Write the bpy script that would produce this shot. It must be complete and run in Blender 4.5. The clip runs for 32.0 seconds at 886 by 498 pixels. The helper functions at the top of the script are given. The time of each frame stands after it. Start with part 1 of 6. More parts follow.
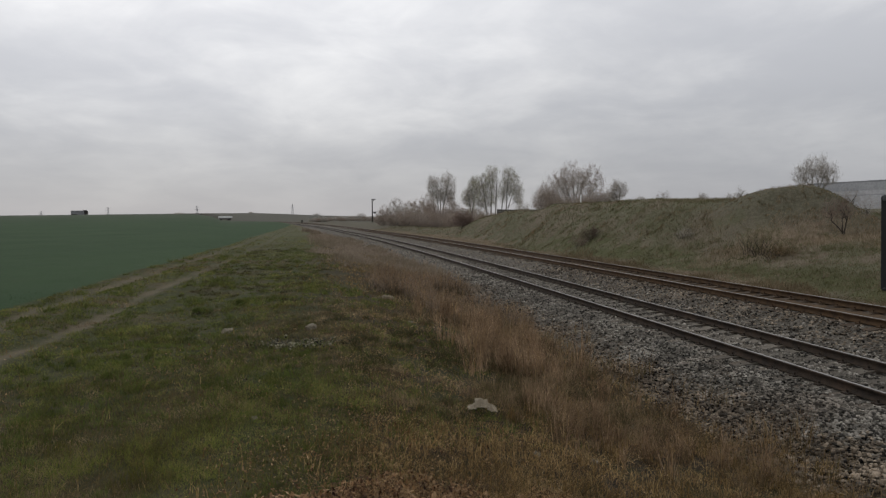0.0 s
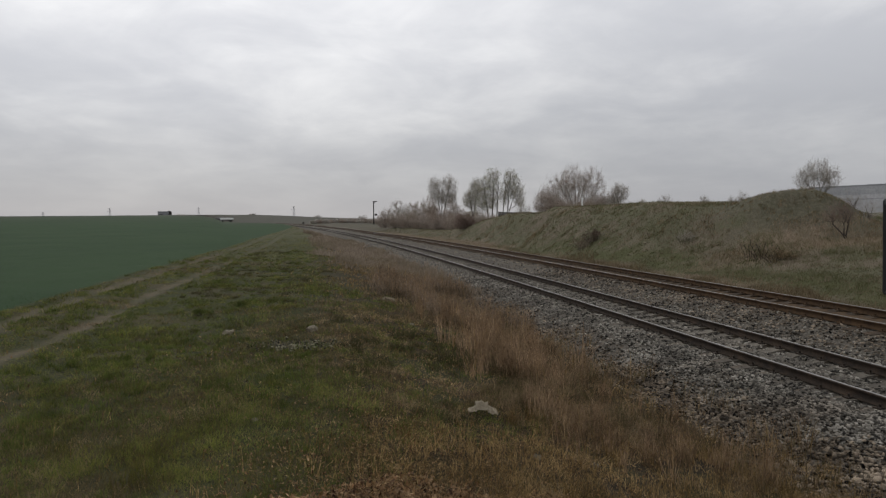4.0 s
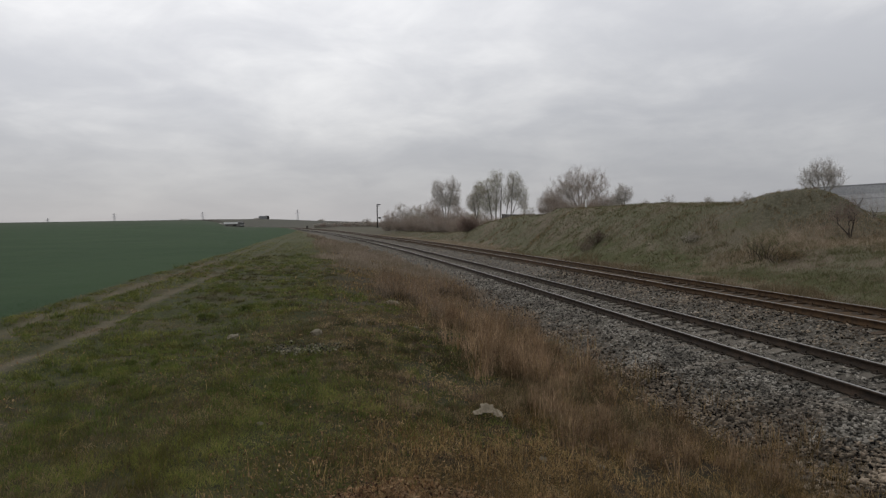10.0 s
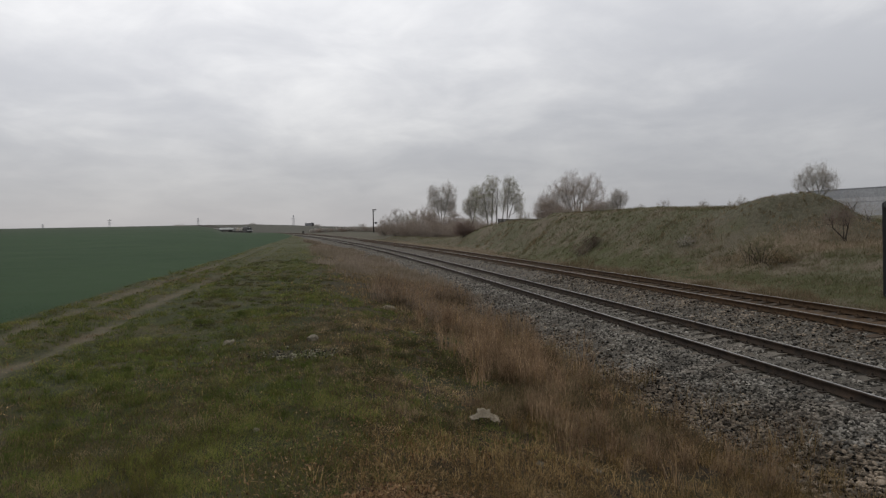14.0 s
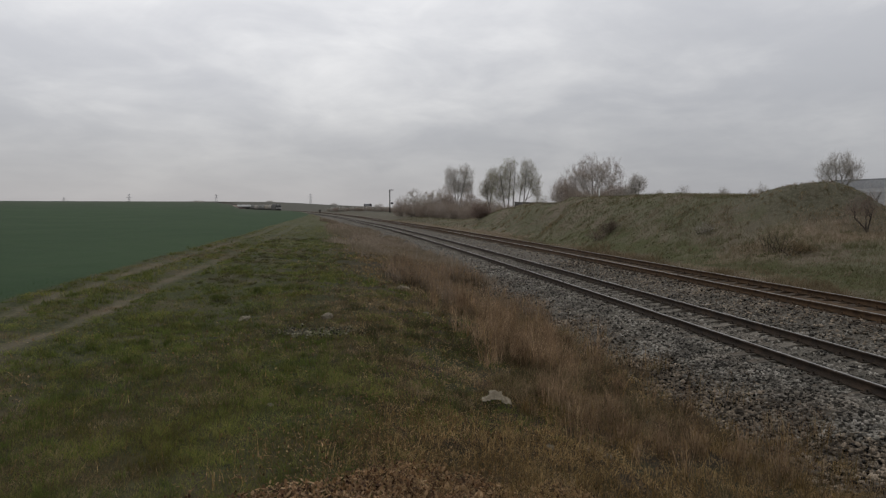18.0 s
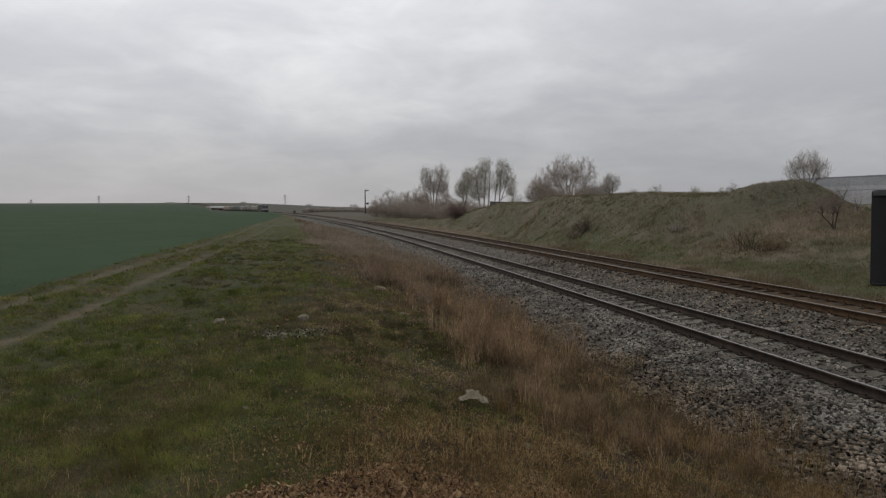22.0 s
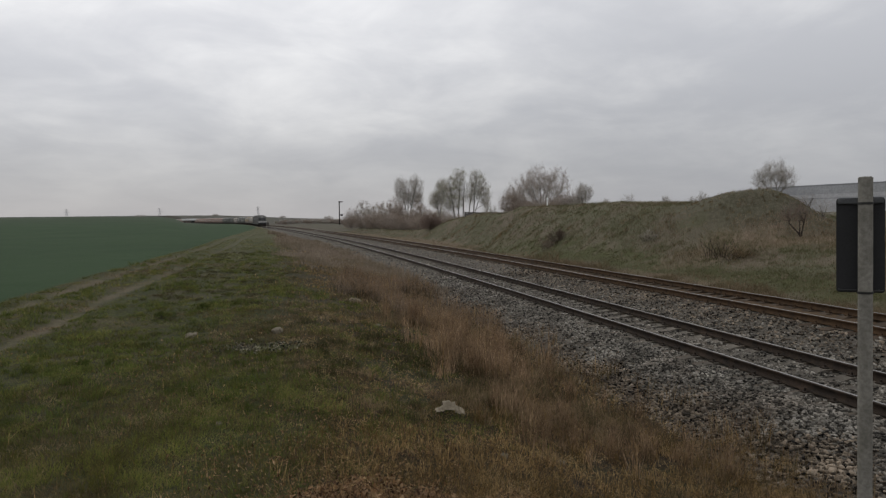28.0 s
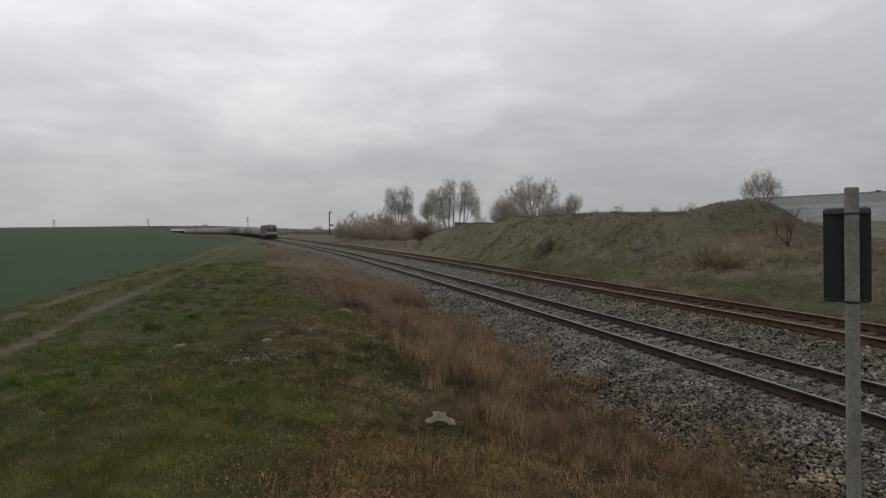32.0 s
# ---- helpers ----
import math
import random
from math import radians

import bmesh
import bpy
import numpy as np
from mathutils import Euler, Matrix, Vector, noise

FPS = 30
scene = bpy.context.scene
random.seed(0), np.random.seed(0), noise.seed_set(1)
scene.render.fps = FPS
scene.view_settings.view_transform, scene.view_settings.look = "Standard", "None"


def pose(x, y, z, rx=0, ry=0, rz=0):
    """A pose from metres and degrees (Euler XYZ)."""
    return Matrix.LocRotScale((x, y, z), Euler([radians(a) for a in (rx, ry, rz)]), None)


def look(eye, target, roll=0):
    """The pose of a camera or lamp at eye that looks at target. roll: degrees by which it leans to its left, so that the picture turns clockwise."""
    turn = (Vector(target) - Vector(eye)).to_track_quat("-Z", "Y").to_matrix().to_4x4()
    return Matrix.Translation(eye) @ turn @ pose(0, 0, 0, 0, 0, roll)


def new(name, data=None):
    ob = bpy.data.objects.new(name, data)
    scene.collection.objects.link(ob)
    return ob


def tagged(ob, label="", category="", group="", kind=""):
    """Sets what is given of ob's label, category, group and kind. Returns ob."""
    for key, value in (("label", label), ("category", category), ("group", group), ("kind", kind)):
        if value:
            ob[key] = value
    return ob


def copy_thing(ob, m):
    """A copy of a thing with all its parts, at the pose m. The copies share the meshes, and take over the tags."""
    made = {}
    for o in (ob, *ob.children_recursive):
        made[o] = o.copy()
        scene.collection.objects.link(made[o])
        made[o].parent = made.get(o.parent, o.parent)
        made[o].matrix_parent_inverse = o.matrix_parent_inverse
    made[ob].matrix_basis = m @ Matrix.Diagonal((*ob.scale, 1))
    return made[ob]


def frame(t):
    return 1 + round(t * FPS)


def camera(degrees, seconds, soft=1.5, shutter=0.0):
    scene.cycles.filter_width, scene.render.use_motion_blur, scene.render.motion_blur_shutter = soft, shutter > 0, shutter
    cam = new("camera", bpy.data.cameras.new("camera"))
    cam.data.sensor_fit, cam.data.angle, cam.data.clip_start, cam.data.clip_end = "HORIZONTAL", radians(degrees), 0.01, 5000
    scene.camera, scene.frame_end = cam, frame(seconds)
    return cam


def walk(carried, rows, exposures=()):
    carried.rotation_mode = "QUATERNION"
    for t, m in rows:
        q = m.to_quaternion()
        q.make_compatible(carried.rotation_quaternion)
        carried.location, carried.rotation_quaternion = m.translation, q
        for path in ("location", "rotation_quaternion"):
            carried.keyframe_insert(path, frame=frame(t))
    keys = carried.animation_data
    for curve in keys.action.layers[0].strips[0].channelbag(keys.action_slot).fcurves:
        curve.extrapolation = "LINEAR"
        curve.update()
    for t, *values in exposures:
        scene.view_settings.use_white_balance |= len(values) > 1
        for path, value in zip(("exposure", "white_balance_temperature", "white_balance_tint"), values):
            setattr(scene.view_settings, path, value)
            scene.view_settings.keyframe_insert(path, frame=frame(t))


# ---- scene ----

from itertools import product

EYE_Z = 2.73            # eye above the near track's rail heads (z = 0)
cam = camera(67.0, 32.0, soft=1.3)
TURNS = (
    (0, 87.20, 0.86, -0.04), (0.5, 87.34, 1.05, -0.16), (1, 87.62, 1.19, -0.11), (1.5, 88.05, 1.28, 0.27),
    (2, 88.10, 0.97, 0.30), (2.5, 87.96, 0.79, 0.37), (3, 87.50, 0.95, -0.08), (3.5, 87.36, 0.68, -0.04),
    (5.5, 87.66, 0.82, 0.37), (6, 87.70, 0.81, 0.43), (6.5, 87.81, 1.25, 0.40), (7, 87.50, 1.05, 0.33),
    (7.5, 87.29, 1.09, 0.23), (8, 87.05, 1.24, 0.12), (8.5, 87.35, 1.13, 0.20), (9, 87.34, 1.16, -0.02),
    (9.5, 87.55, 1.01, 0.05), (10, 87.64, 1.11, 0.38), (10.5, 87.51, 0.93, 0.39), (11, 87.64, 1.03, 0.31),
    (11.5, 87.78, 1.13, 0.38), (12, 88.04, 1.10, 0.27), (12.5, 87.99, 1.21, -0.02), (13, 87.72, 1.30, -0.02),
    (13.5, 88.13, 1.30, 0.07), (15.5, 87.24, 1.22, -0.10), (16, 86.71, 1.05, 0.53), (16.5, 85.78, 1.49, 1.52),
    (17, 85.85, 1.69, 0.93), (17.5, 86.33, 0.75, 2.02), (18, 86.49, 0.03, 1.44), (18.5, 86.21, 0.04, 1.36),
    (19, 86.02, 0.12, 0.65), (19.5, 86.30, 0.05, 0.39), (20, 86.71, -0.30, 0.58), (20.5, 85.75, -0.30, 0.04),
    (21, 86.09, 0.24, 0.12), (21.5, 86.43, 0.29, -0.06), (22, 86.48, 0.38, -0.64), (22.5, 86.53, 0.30, -0.77),
    (23, 86.42, 0.38, -0.70), (23.5, 87.08, 0.35, -0.55), (24, 87.57, 0.33, -0.64), (24.5, 87.53, 0.47, -1.16),
    (25, 87.63, 0.38, -1.25), (25.5, 87.47, 0.42, -1.24), (27.5, 87.17, 0.68, -2.02), (28, 87.38, 0.80, -2.81),
    (28.5, 87.70, 0.81, -2.86), (29, 87.89, 0.75, -2.78), (29.5, 87.95, 0.48, -2.58), (30, 87.69, 0.58, -2.94),
    (30.5, 87.69, 0.80, -3.35), (31, 87.82, 1.02, -3.60), (31.5, 88.18, 0.97, -3.69), (32, 88.25, 0.82, -3.64),
)
walk(cam, [(t, pose(0, 0, EYE_Z, rx, ry, rz)) for t, rx, ry, rz in TURNS],
     ((0, 0.07), (13, 0.07), (17, 0.0), (21, -0.03), (25, 0.0), (28, 0.02), (32, 0.02)))

# ---------------------------------------------------------------- sky and sun
class Nodes:
    """Short hand for building node trees."""

    def __init__(self, tree):
        self.tree = tree
        tree.nodes.clear()

    def add(self, kind, **sets):
        n = self.tree.nodes.new(kind)
        for key, value in sets.items():
            if key == "op":
                n.operation = value
            elif key == "blend":
                n.blend_type = value
        return n

    def put(self, socket, value):
        if isinstance(value, bpy.types.NodeSocket):
            self.tree.links.new(value, socket)
        elif isinstance(value, (tuple, list)) and len(value) == 3 and socket.type == "RGBA":
            socket.default_value = (*value, 1)
        else:
            socket.default_value = value

    def math(self, op, a, b=0.0, c=0.0, clamp=False):
        n = self.add("ShaderNodeMath", op=op)
        n.use_clamp = clamp
        for s, v in zip(n.inputs, (a, b, c)):
            self.put(s, v)
        return n.outputs[0]

    def vmath(self, op, a, b=(0, 0, 0)):
        n = self.add("ShaderNodeVectorMath", op=op)
        self.put(n.inputs[0], a)
        self.put(n.inputs[1], b)
        return n

    def ramp(self, x, lo, hi, a=0.0, b=1.0):
        """x from lo..hi to a..b, smooth and clamped."""
        n = self.add("ShaderNodeMapRange")
        n.interpolation_type = "SMOOTHSTEP"
        for s, v in zip(n.inputs, (x, lo, hi, a, b)):
            self.put(s, v)
        return n.outputs[0]

    def noise(self, vec, scale, detail=4.0, rough=0.55, distort=0.0):
        n = self.add("ShaderNodeTexNoise")
        self.put(n.inputs["Vector"], vec)
        self.put(n.inputs["Scale"], scale)
        self.put(n.inputs["Detail"], detail)
        self.put(n.inputs["Roughness"], rough)
        self.put(n.inputs["Distortion"], distort)
        return n.outputs[0]

    def mix(self, f, a, b, blend="MIX"):
        n = self.add("ShaderNodeMix")
        n.data_type, n.blend_type = "RGBA", blend
        self.put(n.inputs[0], f)
        self.put(n.inputs[6], a)
        self.put(n.inputs[7], b)
        return n.outputs[2]

    def sep(self, v):
        n = self.add("ShaderNodeSeparateXYZ")
        self.put(n.inputs[0], v)
        return n.outputs

    def comb(self, x, y, z):
        n = self.add("ShaderNodeCombineXYZ")
        for s, v in zip(n.inputs, (x, y, z)):
            self.put(s, v)
        return n.outputs[0]


SUN_AZ, SUN_EL = -24.0, 38.0   # degrees right of north, above the horizon


def make_world():
    world = bpy.data.worlds.new("overcast_sky")
    scene.world = world
    world.use_nodes = True
    k = Nodes(world.node_tree)
    way = k.add("ShaderNodeTexCoord").outputs["Generated"]
    x, y, z = k.sep(way)
    up = k.math("MAXIMUM", z, 0.0)
    far = k.math("DIVIDE", 1.0, k.math("ADD", up, 0.22))
    flat = k.comb(k.math("MULTIPLY", x, far), k.math("MULTIPLY", y, far), 0.0)
    big = k.noise(flat, 0.75, 3.0, 0.5, 0.4)
    mid = k.noise(k.vmath("ADD", flat, (31.0, 7.0, 3.0)).outputs[0], 2.1, 5.0, 0.55, 0.5)
    fine = k.noise(k.vmath("ADD", flat, (11.0, 47.0, 9.0)).outputs[0], 6.5, 4.0, 0.6, 0.3)
    cloud = k.math("ADD", k.math("MULTIPLY", big, 0.55), k.math("ADD", k.math("MULTIPLY", mid, 0.33), k.math("MULTIPLY", fine, 0.09)))
    body = k.ramp(cloud, 0.36, 0.68)
    low = k.mix(body, SKY_DARK, SKY_LIGHT)
    # the brighter sheet overhead and towards the veiled sun
    sun = Vector((math.sin(radians(SUN_AZ)) * math.cos(radians(SUN_EL)), math.cos(radians(SUN_AZ)) * math.cos(radians(SUN_EL)), math.sin(radians(SUN_EL))))
    near = k.vmath("DOT_PRODUCT", way, tuple(sun)).outputs["Value"]
    glow = k.ramp(near, 0.70, 1.0, 0.0, SKY_GLOW)
    rise = k.ramp(up, 0.02, 0.34, 0.0, SKY_RISE)
    gain = k.math("ADD", 1.0, k.math("ADD", glow, rise))
    sky = k.vmath("SCALE", low)
    k.put(sky.inputs[3], gain)
    east = k.ramp(x, 0.05, 0.60)
    veil = k.mix(east, SKY_HAZE, SKY_EAST)
    haze = k.mix(k.ramp(up, 0.0, 0.17, 0.74, 0.0), sky.outputs[0], veil)
    nish = k.add("ShaderNodeTexSky")
    nish.sky_type, nish.sun_disc = "NISHITA", False
    nish.sun_elevation, nish.sun_rotation = radians(SUN_EL), radians(SUN_AZ)
    both = k.mix(0.004, haze, nish.outputs[0])
    bg = k.add("ShaderNodeBackground")
    k.put(bg.inputs[0], both)
    bg.inputs[1].default_value = SKY_STRENGTH
    out = k.add("ShaderNodeOutputWorld")
    k.tree.links.new(bg.outputs[0], out.inputs[0])
    data = bpy.data.lights.new("veiled_sun", "SUN")
    data.energy, data.angle, data.color = 0.5, radians(35), (1.0, 0.96, 0.9)
    ob = new("veiled_sun", data)
    ob.matrix_world = look(tuple(sun * 100), (0, 0, 0))


SKY_DARK, SKY_LIGHT, SKY_HAZE = (0.370, 0.376, 0.398), (0.572, 0.57, 0.572), (0.376, 0.377, 0.400)
SKY_EAST = (0.318, 0.325, 0.356)     # the heavier cloud low towards the right
SKY_GLOW, SKY_RISE, SKY_STRENGTH = 0.27, 0.53, 1.0
make_world()

# ---------------------------------------------------------------- the lie of the land
BEND = 1 / 0.0006                 # radius of the line's left-hand curve
HEADING = -0.173                  # of the line beside the camera
U = np.array((math.cos(HEADING), -math.sin(HEADING)))   # to the right of the line
F = np.array((math.sin(HEADING), math.cos(HEADING)))    # along it
CENTRE = -BEND * U
NEAR_O, FAR_O = 8.98, 13.03       # centres of the two tracks, right of the camera
FAR_Z = 0.288


def along(s, o):
    """The plan point s metres down the line and o metres to its right."""
    a = np.asarray(s) / BEND
    r = BEND + np.asarray(o)
    return CENTRE[0] + r * (np.cos(a) * U[0] + np.sin(a) * F[0]), CENTRE[1] + r * (np.cos(a) * U[1] + np.sin(a) * F[1])


def heading(s):
    return HEADING - s / BEND


def rise(s):
    """The line climbs a little as it goes away."""
    return 0.38 * step(s, 120, 230) + 0.45 * step(s, 200, 330) + 0.5 * step(s, 300, 640)


def line_of(x, y):
    dx, dy = np.asarray(x) - CENTRE[0], np.asarray(y) - CENTRE[1]
    return BEND * np.arctan2(dx * F[0] + dy * F[1], dx * U[0] + dy * U[1]), np.hypot(dx, dy) - BEND


def step(x, lo, hi):
    t = np.clip((np.asarray(x, float) - lo) / (hi - lo), 0, 1)
    return t * t * (3 - 2 * t)


def drift(y):
    """How far the farm track and the field's edge close in on the line as they go away."""
    return step(y, 15, 70) + 6.5 * step(y, 60, 170)


def value_noise(x, y, seed=0):
    xi, yi = np.floor(x).astype(np.int64), np.floor(y).astype(np.int64)
    fx, fy = x - xi, y - yi
    fx, fy = fx * fx * (3 - 2 * fx), fy * fy * (3 - 2 * fy)

    def h(a, b):
        n = (a * 374761393 + b * 668265263 + seed * 982451653) & 0x7FFFFFFF
        n = ((n ^ (n >> 13)) * 1274126177) & 0x7FFFFFFF
        return ((n ^ (n >> 16)) & 0xFFFF) / 65535.0
    return (h(xi, yi) * (1 - fx) + h(xi + 1, yi) * fx) * (1 - fy) + (h(xi, yi + 1) * (1 - fx) + h(xi + 1, yi + 1) * fx) * fy


def fbm(x, y, scale, octaves=3, seed=0):
    total, amp = 0.0, 0.5
    for i in range(octaves):
        total = total + amp * (value_noise(np.asarray(x) / scale, np.asarray(y) / scale, seed + i) - 0.5)
        scale, amp = scale / 2.1, amp / 2
    return total


ROAD_FROM, ROAD_WAY = np.array((-280.4, 530.4)), np.array((9.5, 16.45))    # the lorry at 0 s and its metres a second
_s = np.linspace(60, 900, 400)
_tx, _ty = along(_s, NEAR_O)
_taz, _tr = np.degrees(np.arctan2(_tx, _ty))[::-1], np.hypot(_tx, _ty)[::-1]


def terrain(x, y, cutting=True):
    """Height of the bare ground; without the line's cutting, that of the road over it."""
    x, y = np.asarray(x, float), np.asarray(y, float)
    r, az = np.hypot(x, y) + 1e-6, np.degrees(np.arctan2(x, y))
    s, o = line_of(x, y)
    # the ridge that carries the far road
    a = np.radians(np.clip(az, -40, 2))
    den = np.sin(a) * ROAD_WAY[1] - np.cos(a) * ROAD_WAY[0]
    ridge_r = (ROAD_FROM[0] * ROAD_WAY[1] - ROAD_FROM[1] * ROAD_WAY[0]) / den
    ridge_e = np.interp(az, (-60, -29, -20, -15.7, -13.4, -10.65, -7.8, -5.9, 0, 20), (0.5, 0.52, 0.53, 0.49, 0.39, 0.23, 0.12, 0.02, 0.0, 0.1))
    ridge_z = EYE_Z + ridge_r * np.tan(np.radians(ridge_e))
    rail_r = np.interp(az, _taz, _tr)
    start = np.where(az < -9.5, np.minimum(rail_r + 12, 500), 150)
    edge_r = np.minimum(rail_r, 560)
    land = 0.5 + (ridge_z - 0.5) * step(r, start, ridge_r) ** 0.8
    land = np.where(r > ridge_r, ridge_z - (r - ridge_r) * 0.006, land)
    land = np.maximum(land, -14)
    # the field that swells between the camera and the line
    crest_r = np.clip(0.76 * rail_r, 100, 420)
    crest_e = np.interp(az, (-60, -24, -20.2, -19.0, -18.3, -17, -15.4, -14.4, -13.5, -12.9, -12, -11, -10, -8), (0.5, 0.5, 0.45, 0.26, -0.05, -0.14, -0.2, -0.22, -0.27, -0.33, -0.45, -0.62, -0.85, -1.0))
    crest_z = EYE_Z + crest_r * np.tan(np.radians(crest_e))
    field = 0.65 + (crest_z - 0.65) * step(r, 12, crest_r) ** 1.3
    fall = step(r, crest_r, crest_r * 1.25)
    field = field * (1 - fall) + 0.4 * fall
    left = np.where((r < edge_r) & (az < -8), field, land)
    left = np.where(r < 60, field, left)
    if not cutting:
        return left
    # beside the line the ground falls to the track bed
    bed = -0.55 + rise(s)
    z = left
    near_fall = step(o, -0.2, 6.2)
    z = np.where((o > -0.2) & (o <= 17), z * (1 - near_fall) + bed * near_fall, z)
    cut = step(o, 1.0, 6.0)
    z = np.where((s > 60) & (o > 1) & (o <= 17), np.minimum(z, left * (1 - cut) + bed * cut), z)
    # the bank beyond the far track
    crest = np.interp(s, (-60, 20, 26, 29.6, 32, 34.5, 36, 38.5, 42, 48, 57, 63, 69, 74, 83, 91, 98, 106, 118, 135, 210), (1.0, 1.0, 1.12, 1.5, 2.55, 4.08, 4.12, 3.45, 3.55, 3.72, 3.7, 3.6, 3.82, 3.2, 3.3, 2.95, 2.15, 1.25, 0.55, 0.4, 0.4))
    base = np.minimum(crest, np.interp(s, (-60, 20, 27, 31, 35, 39, 44, 50), (1.0, 1.0, 1.05, 1.35, 1.9, 2.6, 3.5, 4.2)))
    climb = step(o + fbm(x, y, 9, 2, 5) * 2.0, 17.2 + 3.0 * step(s, 48, 70), 25.5 + 0.8 * step(s, 48, 70))
    bank = -0.35 + (base + 0.35) * climb + (crest - base) * step(o + fbm(x, y, 5, 2, 6), 21.5, 27.5) * (1 - step(o, 28.5, 34) * (1 - step(s, 34, 38))) - 0.62 * crest * step(o, 28.5, 44) * (1 - 0.7 * step(s, 48, 75))
    px, py = along(35.3, 28.5)
    bank = bank + (0.10 + fbm(x, y, 1.5, 3, 17) * 0.7) * np.exp(-((x - px) / 3.4) ** 2 - ((y - py) / 3.4) ** 2)
    go = step(r, 170, 280)
    z = np.where(o > 17, bank * (1 - go) + land * go, z)
    # the little rise on which the camera stands
    z = z + 0.38 * np.exp(-((x + 0.2) / 3.0) ** 2 - ((y - 0.5) / 3.4) ** 2)
    # unevenness
    rough = step(r, 1, 10) * (1 - step(r, 120, 400))
    onbed = ((o > 5.2) & (o < 17.2)).astype(float)
    z = z + (fbm(x, y, 7, 3, 1) * 0.16 + fbm(x, y, 1.1, 3, 2) * 0.09) * (0.25 + 0.75 * rough) * (1 - onbed) * (1 - step(r, 250, 400))
    z = z + (fbm(x, y, 5.5, 2, 9) * 0.30 + fbm(x, y, 0.9, 2, 13) * 0.06) * step(o, 18, 22) * (1 - go)
    for rut in (-4.9, -6.7):
        z = z - 0.06 * np.exp(-((o - drift(y) - rut + fbm(x, y, 9, 2, 3)) / 0.28) ** 2) * (r < 90)
    return z

# ---------------------------------------------------------------- materials
def surface(name, dark, light, scale=8.0, rough=0.8, metal=0.0, bump=0.2, bump_scale=60.0, stain=None, stain_scale=1.2, stain_amount=0.5, island=0.0, per_object=0.0):
    """A worn surface: two tones in patches, fine grain, stains and relief, in object space metres."""
    m = bpy.data.materials.new(name)
    m.use_nodes = True
    k = Nodes(m.node_tree)
    at = k.add("ShaderNodeTexCoord").outputs["Object"]
    patch = k.noise(at, scale, 5.0, 0.6)
    colour = k.mix(k.ramp(patch, 0.33, 0.67), dark, light)
    if stain:
        mask = k.ramp(k.noise(at, stain_scale, 6.0, 0.65, 0.5), 0.5, 0.68, 0.0, stain_amount)
        colour = k.mix(mask, colour, stain)
    grain = k.noise(at, bump_scale, 3.0, 0.6)
    tone = k.ramp(grain, 0.25, 0.75, 0.82, 1.16)
    if island:
        tone = k.math("MULTIPLY", tone, k.ramp(k.add("ShaderNodeNewGeometry").outputs["Random Per Island"], 0, 1, 1 - island, 1 + island))
    if per_object:
        tone = k.math("MULTIPLY", tone, k.ramp(k.add("ShaderNodeObjectInfo").outputs["Random"], 0, 1, 1 - per_object, 1 + per_object))
    tinted = k.vmath("SCALE", colour)
    k.put(tinted.inputs[3], tone)
    b = k.add("ShaderNodeBsdfPrincipled")
    k.put(b.inputs["Base Color"], tinted.outputs[0])
    k.put(b.inputs["Roughness"], k.ramp(patch, 0.2, 0.8, max(rough - 0.12, 0.02), min(rough + 0.08, 1.0)))
    b.inputs["Metallic"].default_value = metal
    b.inputs["Specular IOR Level"].default_value = 0.12 if rough > 0.78 else 0.4
    if bump:
        n = k.add("ShaderNodeBump")
        n.inputs["Strength"].default_value, n.inputs["Distance"].default_value = bump, 0.02
        k.put(n.inputs["Height"], grain)
        k.tree.links.new(n.outputs[0], b.inputs["Normal"])
    out = k.add("ShaderNodeOutputMaterial")
    k.tree.links.new(b.outputs[0], out.inputs[0])
    return m


def blades(name, tones, patch_scale=0.35, patch=(0.6, 0.7, 0.5), tuft=0.0):
    """Leaves and blades: tones chosen blade by blade and, tuft to a metre, clump by clump, and patches over the ground."""
    m = bpy.data.materials.new(name)
    m.use_nodes = True
    k = Nodes(m.node_tree)
    geo = k.add("ShaderNodeNewGeometry")
    pick = k.add("ShaderNodeValToRGB")
    while len(pick.color_ramp.elements) < len(tones):
        pick.color_ramp.elements.new(0.5)
    for i, (e, c) in enumerate(zip(pick.color_ramp.elements, tones)):
        e.position, e.color = i / (len(tones) - 1), (*c, 1)
    choice = geo.outputs["Random Per Island"]
    if tuft:
        clump = k.ramp(k.noise(geo.outputs["Position"], tuft, 3.0, 0.65), 0.32, 0.68)
        choice = k.math("ADD", k.math("MULTIPLY", choice, 0.4), k.math("MULTIPLY", clump, 0.6))
    k.put(pick.inputs[0], choice)
    area = k.ramp(k.noise(geo.outputs["Position"], patch_scale, 4.0, 0.6), 0.38, 0.64)
    colour = k.mix(area, k.mix(1.0, pick.outputs[0], patch, "MULTIPLY"), pick.outputs[0])
    b = k.add("ShaderNodeBsdfPrincipled")
    k.put(b.inputs["Base Color"], colour)
    b.inputs["Roughness"].default_value = 0.75
    b.inputs["Specular IOR Level"].default_value = 0.2
    thin = k.add("ShaderNodeBsdfTranslucent")
    k.put(thin.inputs[0], colour)
    both = k.add("ShaderNodeMixShader")
    both.inputs[0].default_value = 0.45
    k.tree.links.new(b.outputs[0], both.inputs[1])
    k.tree.links.new(thin.outputs[0], both.inputs[2])
    out = k.add("ShaderNodeOutputMaterial")
    k.tree.links.new(both.outputs[0], out.inputs[0])
    return m


